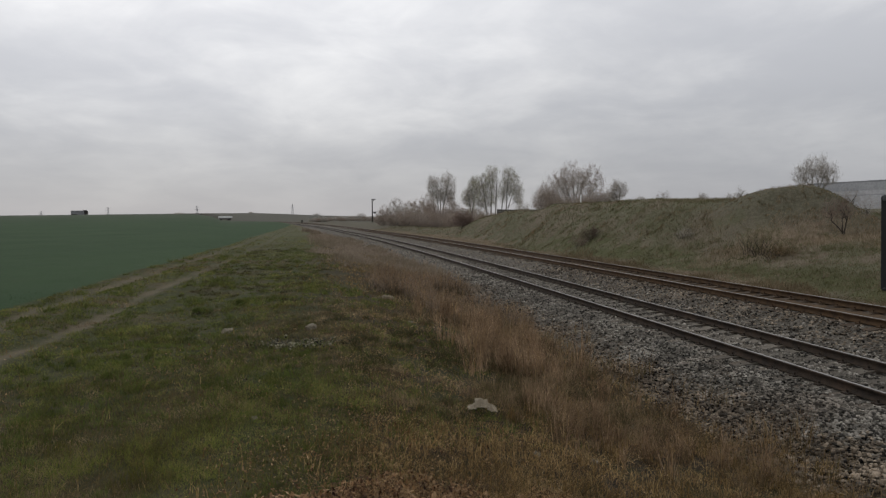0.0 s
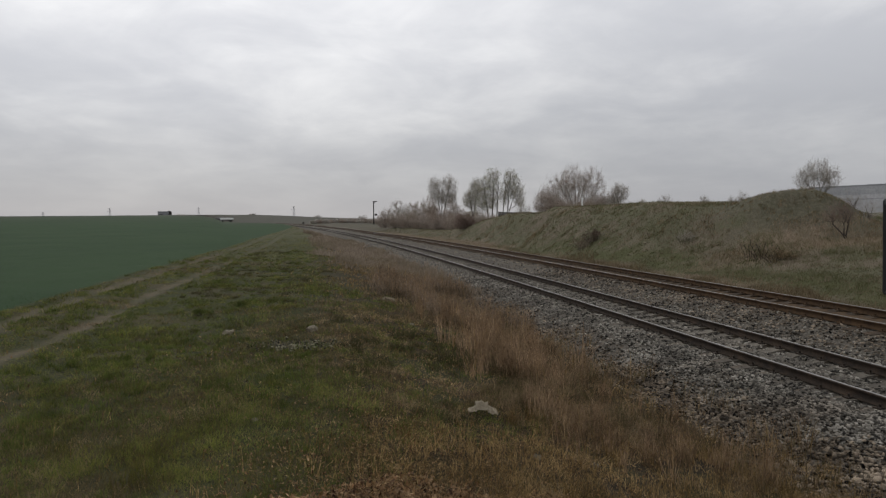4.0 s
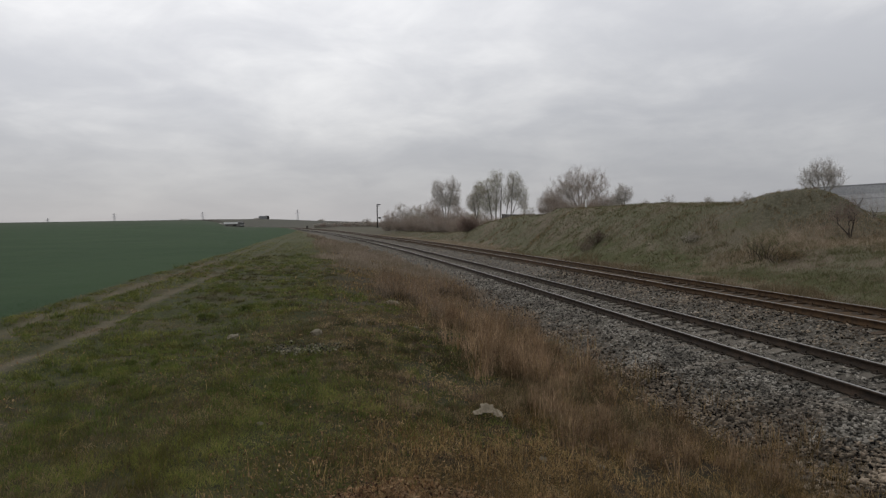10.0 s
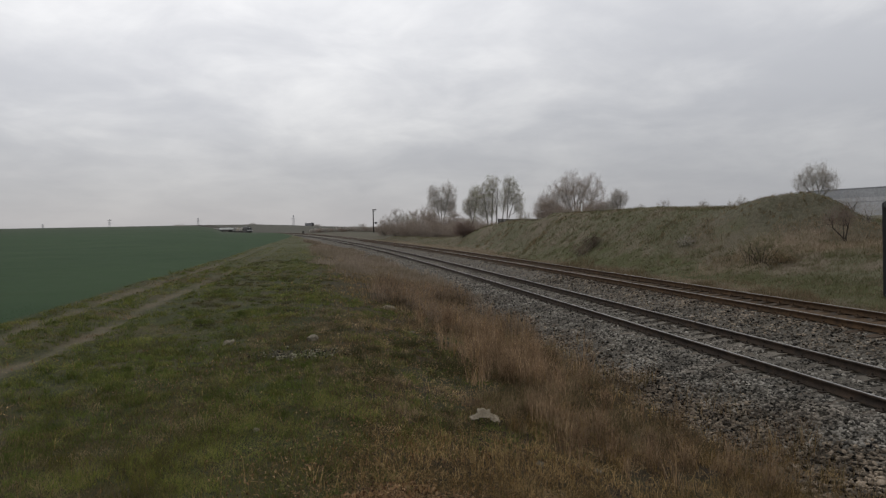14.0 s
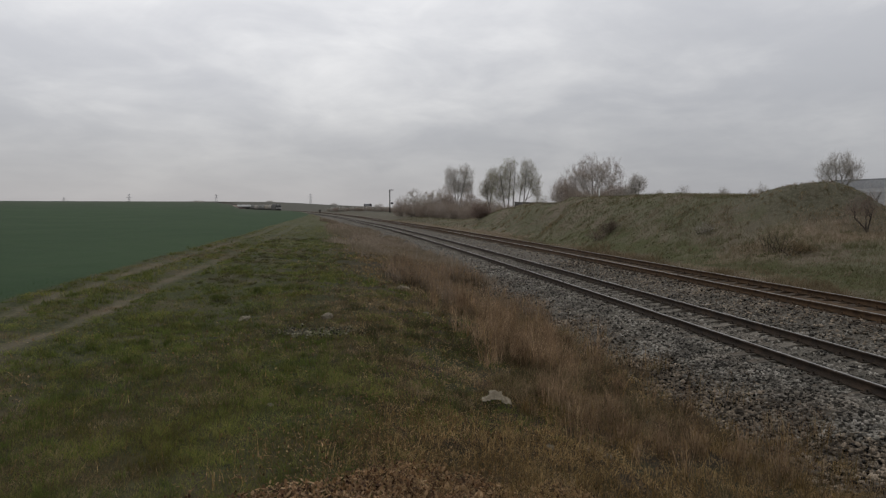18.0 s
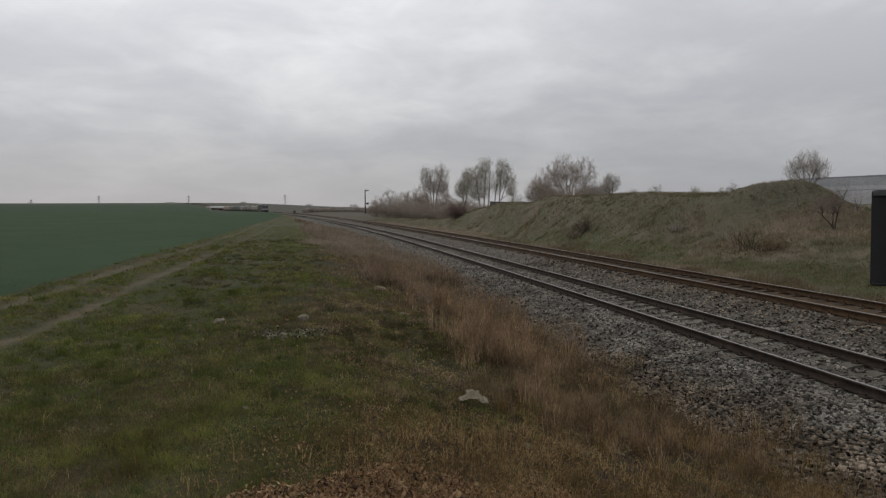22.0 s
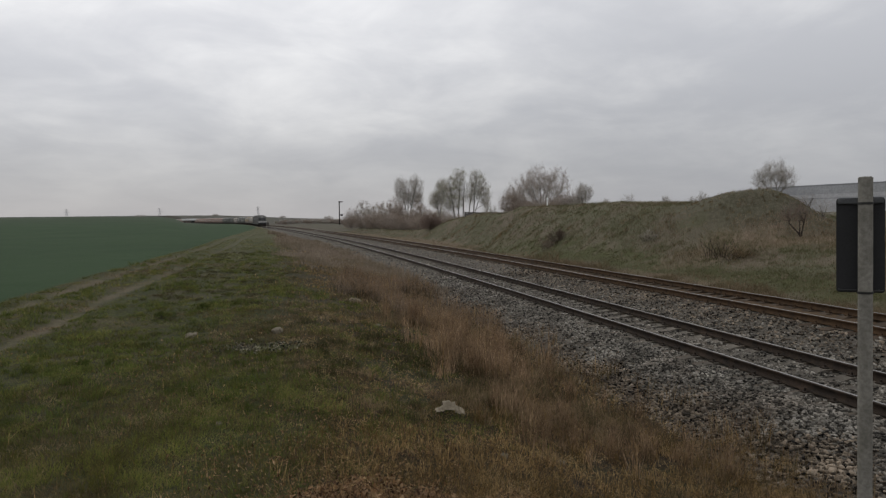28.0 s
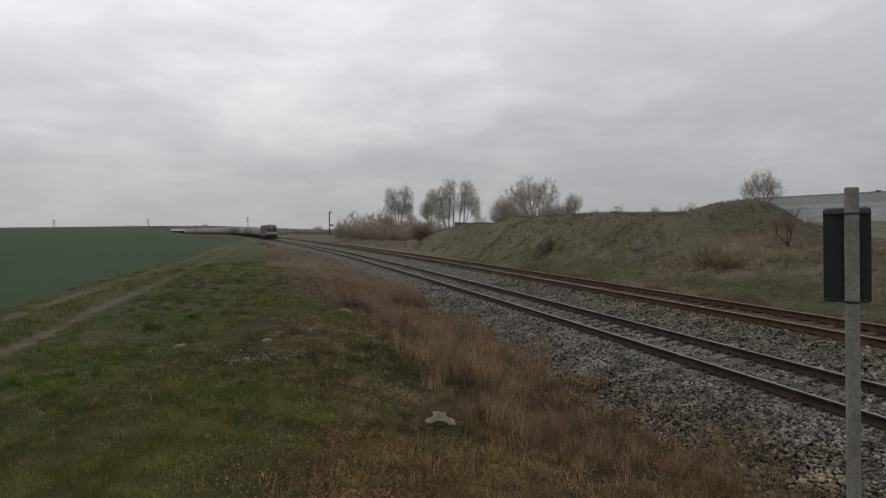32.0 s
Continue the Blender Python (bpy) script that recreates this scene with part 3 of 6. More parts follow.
def build_ballast():
    wide = [(o, float(bed_height(o))) for o in np.linspace(5.1, 17.2, 62)]
    ob = new("ballast_bed", sweep("ballast_bed", wide, STATIONS, M_BALLAST, False, True, 0.10))
    tagged(ob, "grey crushed-stone ballast bed under two tracks", "ballast", kind="structure")
    strip = [(o, float(bed_height(o)) + 0.014) for o in np.linspace(12.36, 13.70, 9)]
    ob = new("stained_ballast", sweep("stained_ballast", strip, STATIONS, M_STAINED, False, True, 0.10))
    tagged(ob, "rust-brown stained ballast between the far rails", "ballast", kind="structure")
    # loose stones on top
    rng = np.random.default_rng(5)
    n1, n2, n3 = 48000, 56000, 15000
    s = np.concatenate((rng.uniform(-1, 14, n1), 6.5 + 26 * rng.random(n2) ** 1.25, 30 + 120 * rng.random(n3) ** 1.9))
    o = np.concatenate((rng.uniform(5.0, 8.2, n1), rng.uniform(5.6, 15.2, n2), rng.uniform(5.5, 15.0, n3)))
    size = np.concatenate((rng.uniform(0.012, 0.029, n1), rng.uniform(0.018, 0.037, n2), rng.uniform(0.026, 0.044, n3)))
    # keep the rails and the walked shoulder free
    keep = np.ones(len(s), bool)
    for c in (NEAR_O, FAR_O):
        for side in (-1, 1):
            keep &= np.abs(o - c - side * 0.7535) > 0.165
    keep &= ~((o > 12.36) & (o < 13.70))
    # the tops of the sleepers show through
    off_tie = np.abs((s + 0.4 + 0.3) % 0.6 - 0.3)
    keep &= ~((np.abs(o - NEAR_O) < 1.30) & (off_tie < 0.12) & (rng.random(len(s)) < 0.75))
    keep &= ~((np.abs(o - FAR_O) < 1.30) & (off_tie < 0.14) & (rng.random(len(s)) < 0.8))
    keep &= ~((o < 6.2) & (rng.random(len(s)) > (o - 5.15) * 0.95))
    s, o, size = s[keep], o[keep], size[keep]
    x, y = along(s, o)
    z = bed_height(o) + rise(s) + fbm(x, y, 0.7, 3, 21) * 0.10
    g = terrain(x, y)
    z = np.maximum(z, g) + size * rng.uniform(-0.5, 1.1, len(s))
    block = np.array(list(product((-0.7, 0.7), (-0.7, 0.7), (-0.6, 0.6))))
    n = len(s)
    v = block[None] * (1 + rng.uniform(-0.7, 0.45, (n, 8, 3))) * size[:, None, None] * rng.uniform(0.55, 1.45, (n, 1, 3)) * np.array((1.15, 1.0, 0.72))
    a = rng.uniform(0, 6.28, n)
    t = rng.normal(0, 0.45, n)
    ca, sa, ct, st = np.cos(a)[:, None], np.sin(a)[:, None], np.cos(t)[:, None], np.sin(t)[:, None]
    vx, vy, vz = v[..., 0], v[..., 1] * ct - v[..., 2] * st, v[..., 1] * st + v[..., 2] * ct
    v = np.stack((vx * ca - vy * sa + x[:, None], vx * sa + vy * ca + y[:, None], vz + z[:, None]), -1)
    f = np.array(((0, 1, 3, 2), (4, 6, 7, 5), (0, 4, 5, 1), (2, 3, 7, 6), (1, 5, 7, 3)))
    # the stones at the edge of the verge and round the far track are browned by soil and rust
    soiled = rng.random(n) < np.maximum(1 - step(o + fbm(x, y, 1.2, 2, 23) * 1.6, 6.0, 7.0), 0.75 * step(o, 9.8, 11.6))
    for pick, material, label in ((~soiled, M_STONE, "angular grey ballast stones heaped along the tracks"), (soiled, M_BROWNSTONE, "ballast stones browned by soil and rust")):
        faces = (f[None] + (np.arange(pick.sum()) * 8)[:, None, None]).reshape(-1, 4)
        tagged(new("loose_ballast", mesh_of("loose_ballast", v[pick], faces, material)), label, "gravel", kind="stuff")


build_ballast()
RAIL = ((-0.036, 0.0), (-0.036, -0.03), (-0.012, -0.045), (-0.010, -0.13), (-0.062, -0.15), (-0.062, -0.165), (0.062, -0.165), (0.062, -0.15), (0.010, -0.13), (0.012, -0.045), (0.036, -0.03), (0.036, 0.0))


def build_track(label, o, z, steel, cant, timber):
    track = thing("railway_track", label, "railway track", kind="structure")
    for side in (-1, 1):
        c, h = o + side * 0.7535, z + side * cant
        ob = new("rail", sweep("rail", [(c + a, h + b) for a, b in RAIL], STATIONS, steel))
        ob.parent = track
        head = new("running_surface", sweep("running_surface", [(c - 0.022, h + 0.001), (c - 0.016, h + 0.004), (c + 0.022, h + 0.004), (c + 0.030, h + 0.001)], STATIONS, M_SHINE, False))
        head.parent = ob
        tagged(head, "worn bright top of the rail")
    bm = prism(((-1.28, -0.06), (-1.28, 0.0), (-0.95, 0.02), (-0.5, 0.02), (-0.35, -0.012), (0.35, -0.012), (0.5, 0.02), (0.95, 0.02), (1.28, 0.0), (1.28, -0.06)), 0.26)
    tie = bpy.data.meshes.new("sleeper")
    bm.to_mesh(tie)
    bm.free()
    tie.materials.append(timber)
    bm = add_box(box((0.11, 0.12, 0.03), (0.12, 0, 0.015)), (0.11, 0.12, 0.03), (-0.12, 0, 0.015))
    add_rod(bm, (0.1, 0, 0.02), (0.1, 0, 0.075), 0.018, sides=6)
    add_rod(bm, (-0.1, 0, 0.02), (-0.1, 0, 0.075), 0.018, sides=6)
    clip = bpy.data.meshes.new("rail_clip")
    bm.to_mesh(clip)
    bm.free()
    clip.materials.append(steel)
    rng = random.Random(int(o))
    s = -1.0
    for i in range(250):
        s += 0.6
        x, y = along(s, o)
        ob = new("sleeper", tie)
        ob.parent = track
        ob.matrix_basis = pose(float(x), float(y), z - 0.185 + rng.uniform(-0.006, 0.004), 0, math.degrees(-math.atan(cant / 0.7535)), math.degrees(-heading(s)) + rng.uniform(-0.6, 0.6))
        if i < 60:
            for side in (-1, 1):
                c = new("rail_clip", clip)
                c.parent = ob
                c.matrix_basis = pose(side * 0.7535, 0, 0.012)


build_track("near railway track with dark rails on concrete sleepers", NEAR_O, 0.0, M_DARKRUST, 0.0156, M_SLEEPER)
build_track("far railway track with rusty brown rails", FAR_O, FAR_Z, M_RUST, 0.0156, M_WOODTIE)


# ---------------------------------------------------------------- grass and leaves
def scatter(n, rng, r_lo, r_hi, az_lo=-42, az_hi=46):
    """Points thinning out with distance."""
    az = np.radians(rng.uniform(az_lo, az_hi, n))
    r = np.exp(rng.uniform(math.log(r_lo), math.log(r_hi), n))
    return r * np.sin(az), r * np.cos(az), r


def tufts(name, label, material, x, y, height, width, lean, rng, segments=1, category="grass", sink=0.01):
    n = len(x)
    s, o = line_of(x, y)
    z = terrain(x, y)
    z = np.where((o > 5.1) & (o < 17.2), np.maximum(z, bed_height(o) + rise(s)), z) - sink
    a = rng.uniform(0, 2 * math.pi, n)
    wx, wy = np.cos(a) * width / 2, np.sin(a) * width / 2
    b = rng.uniform(0, 2 * math.pi, n)
    l = np.abs(rng.normal(0, lean, n)) * height
    lx, ly = np.cos(b) * l, np.sin(b) * l
    base = np.stack((x, y, z), -1)
    w = np.stack((wx, wy, np.zeros(n)), -1)
    tip = base + np.stack((lx, ly, height), -1)
    if segments == 1:
        v = np.stack((base - w, base + w, tip), 1)
        faces = np.arange(n * 3).reshape(-1, 3)
    else:
        mid = base + np.stack((lx * 0.33, ly * 0.33, height * 0.58), -1)
        v = np.stack((base - w, base + w, mid - w * 0.7, mid + w * 0.7, tip), 1)
        i = np.arange(n) * 5
        faces = np.concatenate((np.stack((i, i + 1, i + 3), -1), np.stack((i, i + 3, i + 2), -1), np.stack((i + 2, i + 3, i + 4), -1)))
    ob = new(name, mesh_of(name, v, faces, material))
    return tagged(ob, label, category, kind="stuff")


def in_ruts(o):
    return np.minimum(np.abs(o + 4.9), np.abs(o + 6.7))


def clumped(rng, cx, cy, per, spread):
    """per points round each centre."""
    ang = rng.uniform(0, 6.283, (len(cx), per))
    rad = np.sqrt(rng.random((len(cx), per))) * np.asarray(spread)[:, None]
    return (cx[:, None] + np.cos(ang) * rad).ravel(), (cy[:, None] + np.sin(ang) * rad).ravel()


def build_meadow():
    rng = np.random.default_rng(11)
    # short green grass
    x, y, r = scatter(620000, rng, 2.4, 75)
    s, o = line_of(x, y)
    patch = fbm(x, y, 1.6, 3, 40) + fbm(x, y, 0.45, 2, 41)
    verge = step(s, 5.6, 7.4) * (1 - step(s, 17, 24))
    share = 1 - (0.94 - 0.12 * verge) * step(o, -0.9, 1.3)
    keep = (o - drift(y) > -7.6) & (o < 1.0 + 3.0 * verge + patch * 3) & (rng.random(len(x)) < share * (0.06 + 0.94 * step(patch, -0.24, -0.02)))
    keep &= (in_ruts(o - drift(y)) > 0.18 + patch * 0.5) | (rng.random(len(x)) < 0.12)
    x, y, r, patch = x[keep], y[keep], r[keep], patch[keep]
    clump = np.clip(fbm(x, y, 0.75, 3, 43) * 3.2 + 0.1, 0, 1)
    h = rng.uniform(0.010, 0.038, len(x)) * (0.75 + 0.9 * np.clip(patch, -0.3, 0.6) + 3.6 * clump ** 1.6) * (1 + 0.004 * r)
    h *= 1.8 - 0.8 * step(r, 4, 12)
    tufts("meadow_grass", "short patchy green meadow grass beside a farm track", M_GRASS, x, y, h, np.maximum(0.0045, r * 0.0009), 0.95, rng)
    # the same grass thinning out towards the distance, haze put into its paler tones
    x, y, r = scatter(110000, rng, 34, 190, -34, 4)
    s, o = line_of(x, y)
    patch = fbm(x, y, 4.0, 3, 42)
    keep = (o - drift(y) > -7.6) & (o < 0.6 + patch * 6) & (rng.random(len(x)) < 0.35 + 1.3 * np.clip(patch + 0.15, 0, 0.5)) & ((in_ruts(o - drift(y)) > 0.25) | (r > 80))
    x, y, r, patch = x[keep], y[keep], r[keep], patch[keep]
    tufts("far_meadow_grass", "patchy meadow grass running on into the distance, paled like haze", M_HAZEGRASS, x, y, rng.uniform(0.03, 0.09, len(x)) * (1 + 1.5 * np.clip(patch, -0.2, 0.4)), np.maximum(0.03, r * 0.0010), 1.0, rng)
    # rosettes and little tussocks of very unlike sizes
    m, per = 15000, 26
    cx, cy, cr = scatter(m, rng, 2.6, 46, -40, 30)
    s, o = line_of(cx, cy)
    verge = step(s, 5.8, 7.6) * (1 - step(s, 17, 24))
    ok = (o - drift(cy) > -7.5) & (o < -0.1 + 3.0 * verge + rng.normal(0, 0.5, m)) & (in_ruts(o - drift(cy)) > 0.22) & (fbm(cx, cy, 2.4, 3, 45) + rng.normal(0, 0.12, m) > -0.02)
    cx, cy, cr = cx[ok], cy[ok], cr[ok]
    size = np.clip(np.exp(rng.normal(-2.75, 0.5, len(cx))), 0.03, 0.2) * (1 + cr * 0.025)
    x, y = clumped(rng, cx, cy, per, size)
    h = (size[:, None] ** 0.8 * rng.uniform(0.35, 0.85, (len(cx), 1)) * rng.uniform(0.4, 1.0, (len(cx), per))).ravel()
    r = np.repeat(cr, per)
    tufts("grass_tussocks", "small dark and yellowish grass tussocks in the meadow", M_TUSSOCK, x, y, h, np.maximum(0.0055, r * 0.0010), 0.9, rng)
    # withered yellow-brown patches
    x, y, r = scatter(200000, rng, 2.6, 45, -40, 20)
    s, o = line_of(x, y)
    patch = fbm(x, y, 1.5, 4, 47)
    keep = (o - drift(y) > -7.6) & (o < 1.2) & (patch > 0.03 + 0.08 * rng.random(len(x))) & (in_ruts(o - drift(y)) > 0.2)
    x, y, r = x[keep], y[keep], r[keep]
    tufts("withered_grass", "withered yellow-brown patches in the meadow", M_WITHER, x, y, rng.uniform(0.012, 0.055, len(x)), np.maximum(0.0045, r * 0.0009), 1.3, rng)
    # dark dead stems and leaves strewn through the meadow
    x, y, r = scatter(230000, rng, 3.0, 40, -40, 12)
    s, o = line_of(x, y)
    patch = fbm(x, y, 1.7, 4, 49) + 0.22 * step(o, -2.4, 0.2) * step(s, 6.0, 8.5) * (1 - step(s, 14, 22))
    keep = (o - drift(y) > -7.6) & (o < 2.2) & (patch > 0.07 + 0.07 * rng.random(len(x)))
    x, y, r = x[keep], y[keep], r[keep]
    tufts("dead_stems", "dark brown dead stems strewn through the meadow", M_WEED, x, y, rng.uniform(0.015, 0.085, len(x)), np.maximum(0.0045, r * 0.0009), 1.1, rng)
    # dark low clumps further out
    m, per = 420, 46
    cs, co = 10.5 + 38 * rng.random(m) ** 1.2, rng.uniform(-4.4, 0.4, m)
    cx, cy = along(cs, co)
    ok = (fbm(cx, cy, 3.0, 3, 46) + rng.normal(0, 0.06, m) > 0.02) & (in_ruts(co - drift(cy)) > 0.4)
    cx, cy = cx[ok], cy[ok]
    x, y = clumped(rng, cx, cy, per, rng.uniform(0.07, 0.30, len(cx)))
    tufts("dark_clumps", "dark low weed and grass clumps in the meadow", M_DARKTUFT, x, y, rng.uniform(0.03, 0.10, len(x)), np.maximum(0.008, np.hypot(x, y) * 0.0010), 0.8, rng)
    # crop
    x, y, r = scatter(120000, rng, 9, 60, -44, -8)
    s, o = line_of(x, y)
    row = np.abs((o / 0.25) % 1 - 0.5)
    keep = (o - drift(y) < -7.45 + fbm(x, y, 1.0, 2, 44)) & ((row < 0.33) | (r > 30)) & (rng.random(len(x)) < 1 - step(r, 11, 26))
    x, y, r = x[keep], y[keep], r[keep]
    tufts("young_crop", "dark green young cereal crop on the field", M_CROP, x, y, rng.uniform(0.02, 0.05, len(x)) * (1 + 0.006 * r), np.maximum(0.005, r * 0.0009), 0.6, rng, category="crop")


def stalks(name, label, rng, cs, co, own, per, spread, material=None, heads=True):
    """Clumps of dead stalks with feathery heads; cs and co place the clumps along and beside the line, own is each clump's height."""
    px, py = along(cs, co)
    x, y = clumped(rng, px, py, per, spread)
    r = np.hypot(x, y)
    reach = np.repeat(own, per) * rng.uniform(0.35, 1.15, len(x))
    tufts(name, label, material or M_TALL, x, y, reach, np.maximum(0.004, r * 0.00085), 0.42, rng, 2)
    if heads:
        some = rng.random(len(x)) < 0.10
        tufts("dry_stems", "stiff pale stems among the dead stalks", M_STRAW, x[some], y[some], reach[some] * rng.uniform(0.8, 1.25, some.sum()), np.maximum(0.004, r[some] * 0.0008), 0.3, rng, 2)
        near = np.repeat(np.flatnonzero((r < 40) & (reach > 0.25)), 4)
        hx, hy = x[near] + rng.normal(0, 0.05, len(near)), y[near] + rng.normal(0, 0.05, len(near))
        tufts("stalk_heads", "feathery dry seed heads of the dead stalks", M_HEAD, hx, hy, rng.uniform(0.02, 0.09, len(near)), np.maximum(0.0024, r[near] * 0.00042), 0.7, rng, 1, sink=-reach[near] * rng.uniform(0.5, 1.0, len(near)))


def build_verge():
    rng = np.random.default_rng(12)
    # dry short grass near the standing place and along the ballast
    x, y, r = scatter(190000, rng, 2.3, 90)
    s, o = line_of(x, y)
    patch = fbm(x, y, 1.2, 3, 50)
    bare = step(s, 6.4, 7.6) * (1 - step(s, 16, 22)) * (1 - step(o, 2.8, 3.8))
    keep = (o > -1.6 + patch * 3.5) & (o < 5.7 + patch + 1.1 * step(s, 25, 60) + 0.5 * (1 - step(s, 4.5, 7.5))) & (rng.random(len(x)) < (0.05 + 0.95 * step(o, -0.6, 1.5)) * (1 - 0.85 * bare)) & (patch + fbm(x, y, 0.4, 2, 51) * 1.3 > -0.10)
    keep |= (o <= -0.5) & (o > -8) & (rng.random(len(x)) < 0.02) & (r < 13)
    keep &= (rng.random(len(x)) < 0.3) | (y > np.minimum(4.48 + 0.66 * (x + 1.46), 5.25)) | (x > 0.3)
    x, y, r, o = x[keep], y[keep], r[keep], o[keep]
    tufts("dry_grass", "straw-coloured dry grass along the ballast", M_DRY, x, y, rng.uniform(0.03, 0.14, len(x)) * (1 + 0.9 * (1 - step(r, 7, 9.5)) * rng.random(len(x))), np.maximum(0.0048, r * 0.0010), 0.9, rng, 2)
    # broken straw lying about
    x, y, r = scatter(90000, rng, 2.3, 16, -30, 42)
    s, o = line_of(x, y)
    keep = (o > 0.2) & (o < 5.8) & (fbm(x, y, 0.7, 2, 53) > -0.12)
    x, y, r = x[keep], y[keep], r[keep]
    tufts("straw_litter", "pale broken straw on the ground beside the ballast", M_STRAW, x, y, rng.uniform(0.006, 0.03, len(x)), np.maximum(0.0042, r * 0.0009), 3.2, rng, 1, sink=-rng.uniform(0.01, 0.08, len(x)))
    # dark green clumps before the tall stalks
    m, per = 330, 50
    cs, co = rng.uniform(7.0, 14, m), rng.uniform(0.2, 4.6, m)
    cx, cy = along(cs, co)
    ok = fbm(cx, cy, 1.3, 2, 48) + 0.12 * np.exp(-((cs - 8.4) / 0.9) ** 2 - ((co - 2.5) / 0.8) ** 2) > 0.02
    cx, cy = cx[ok], cy[ok]
    size = rng.uniform(0.05, 0.17, len(cx))
    x, y = clumped(rng, cx, cy, per, size)
    tufts("green_clumps", "dark green grass clumps among the dry grass", M_DARKTUFT, x, y, (0.03 + size[:, None] * rng.uniform(0.4, 1.0, (len(cx), per))).ravel(), np.maximum(0.005, np.hypot(x, y) * 0.0009), 0.8, rng, 2)
    # low dark dead weeds between the meadow and the stalks
    x, y, r = scatter(190000, rng, 5.5, 48, -28, 34)
    s, o = line_of(x, y)
    patch = fbm(x, y, 1.5, 3, 62)
    lump = fbm(x, y, 0.35, 2, 63)
    keep = (o > -0.25 + 1.2 * step(s, 12, 20) - patch * 5 + rng.normal(0, 0.7, len(x))) & (o < 5.2 + patch * 2) & (s > 7.4 + patch * 4 + 1.6 * step(o, 1.0, 0.0)) & (patch + lump * 0.8 > -0.06)
    x, y, r, o, patch, lump = x[keep], y[keep], r[keep], o[keep], patch[keep], lump[keep]
    tufts("brown_weeds", "low dark brown dead weeds between the grasses", M_WEED, x, y, rng.uniform(0.05, 0.25, len(x)) * (1 + 1.8 * patch + 2.4 * lump) * (0.26 + 0.74 * step(o + patch * 2, 1.5, 2.7)), np.maximum(0.0045, r * 0.00095), 0.8, rng, 2)
    # the tall reddish stand beside the ballast
    m = 430
    cs, co = 10.0 + 8.0 * rng.random(m) ** 1.1, rng.uniform(2.0, 5.2, m)
    gap = fbm(*along(cs, co), 1.1, 2, 60)
    ok = (gap + rng.normal(0, 0.10, m) > -0.03) & (co > 2.4 + 0.35 * (cs < 11) + rng.normal(0, 0.35, m)) & (co < 4.7 + rng.normal(0, 0.3, m))
    cs, co, gap = cs[ok], co[ok], gap[ok]
    own = np.clip(0.60 + gap * 0.9 + rng.normal(0, 0.17, len(cs)), 0.25, 1.05)
    stalks("dead_stalks", "tall reddish-brown dead grass stalks in a loose stand", rng, cs, co, own, 22, rng.uniform(0.06, 0.2, len(cs)))
    # darker clumps further along
    m = 700
    cs, co = 16.5 + 14 * rng.random(m) ** 1.1, rng.uniform(1.2, 5.9, m)
    gap = fbm(*along(cs, co), 2.0, 2, 61)
    ok = gap > 0.10 - 0.16 * step(co, 2.0, 3.6)
    cs, co, gap = cs[ok], co[ok], gap[ok]
    stalks("dead_stalks", "dark purplish-brown dead weed clumps along the ballast", rng, cs, co, np.clip(0.42 + gap * 0.9 + rng.normal(0, 0.14, len(cs)), 0.15, 0.85), 20, rng.uniform(0.14, 0.34, len(cs)), M_MAUVE)
    # the long brown strip towards the distance, its colour paled to imitate haze
    m = 1500
    cs, co = 27 + 75 * rng.random(m) ** 1.3, rng.uniform(-0.2, 6.4, m)
    gap = fbm(*along(cs, co), 4.0, 3, 64)
    ok = (gap > -0.12) & (rng.random(m) < 0.12 + 0.88 * step(co + gap * 6, -0.4, 3.0))
    cs, co, gap = cs[ok], co[ok], gap[ok]
    stalks("dead_stalks", "brown dead grass in a long strip beside the line", rng, cs, co, np.clip(0.28 + gap * 0.7 + rng.normal(0, 0.08, len(cs)), 0.10, 0.6), 32, rng.uniform(0.25, 0.7, len(cs)), M_HAZESTALK, False)
    # tan tufts beside the ballast near the standing place
    m = 230
    cs, co = rng.uniform(4.8, 10.4, m), rng.uniform(2.4, 5.4, m)
    gap = fbm(*along(cs, co), 0.9, 2, 65)
    ok = (gap > -0.02) & (co > 3.0 - 0.35 * (cs - 5.0) + rng.normal(0, 0.3, m)) & (co < 5.0 + 0.04 * (cs - 5) + rng.normal(0, 0.2, m))
    cs, co, gap = cs[ok], co[ok], gap[ok]
    stalks("dead_stalks", "thin tan dead grass tufts beside the ballast", rng, cs, co, np.clip(0.30 + gap * 0.7 + rng.normal(0, 0.13, len(cs)), 0.10, 0.65), 22, rng.uniform(0.04, 0.14, len(cs)))
    # thin dark stems standing out of the stones at the edge of the ballast
    m = 260
    cs, co = 4.6 + 13 * rng.random(m) ** 1.2, 5.0 + 1.5 * rng.random(m) ** 1.7
    ok = fbm(*along(cs, co), 1.0, 2, 69) + rng.normal(0, 0.08, m) > -0.02
    cs, co = cs[ok], co[ok]
    stalks("dead_stems", "thin dark dead stems standing among the edge stones", rng, cs, co, rng.uniform(0.14, 0.5, len(cs)), 8, rng.uniform(0.05, 0.22, len(cs)), M_WEED)
    # tan tufts creeping onto the stones close by
    m = 150
    cs, co = rng.uniform(4.6, 8.4, m), 4.7 + 1.35 * rng.random(m) ** 1.2
    for material, label, pick in ((M_DRY, "dry tan tufts creeping onto the ballast edge", np.arange(m) % 3 > 0), (M_STRAW, "pale straw tufts creeping onto the ballast edge", np.arange(m) % 3 == 0)):
        px, py = along(cs[pick], co[pick])
        x, y = clumped(rng, px, py, 46, rng.uniform(0.06, 0.2, len(px)))
        tufts("dry_grass", label, material, x, y, rng.uniform(0.03, 0.17, len(x)), np.full(len(x), 0.0045), 1.2, rng, 2)
    # dark and light weeds standing singly in the short dry grass
    m = 330
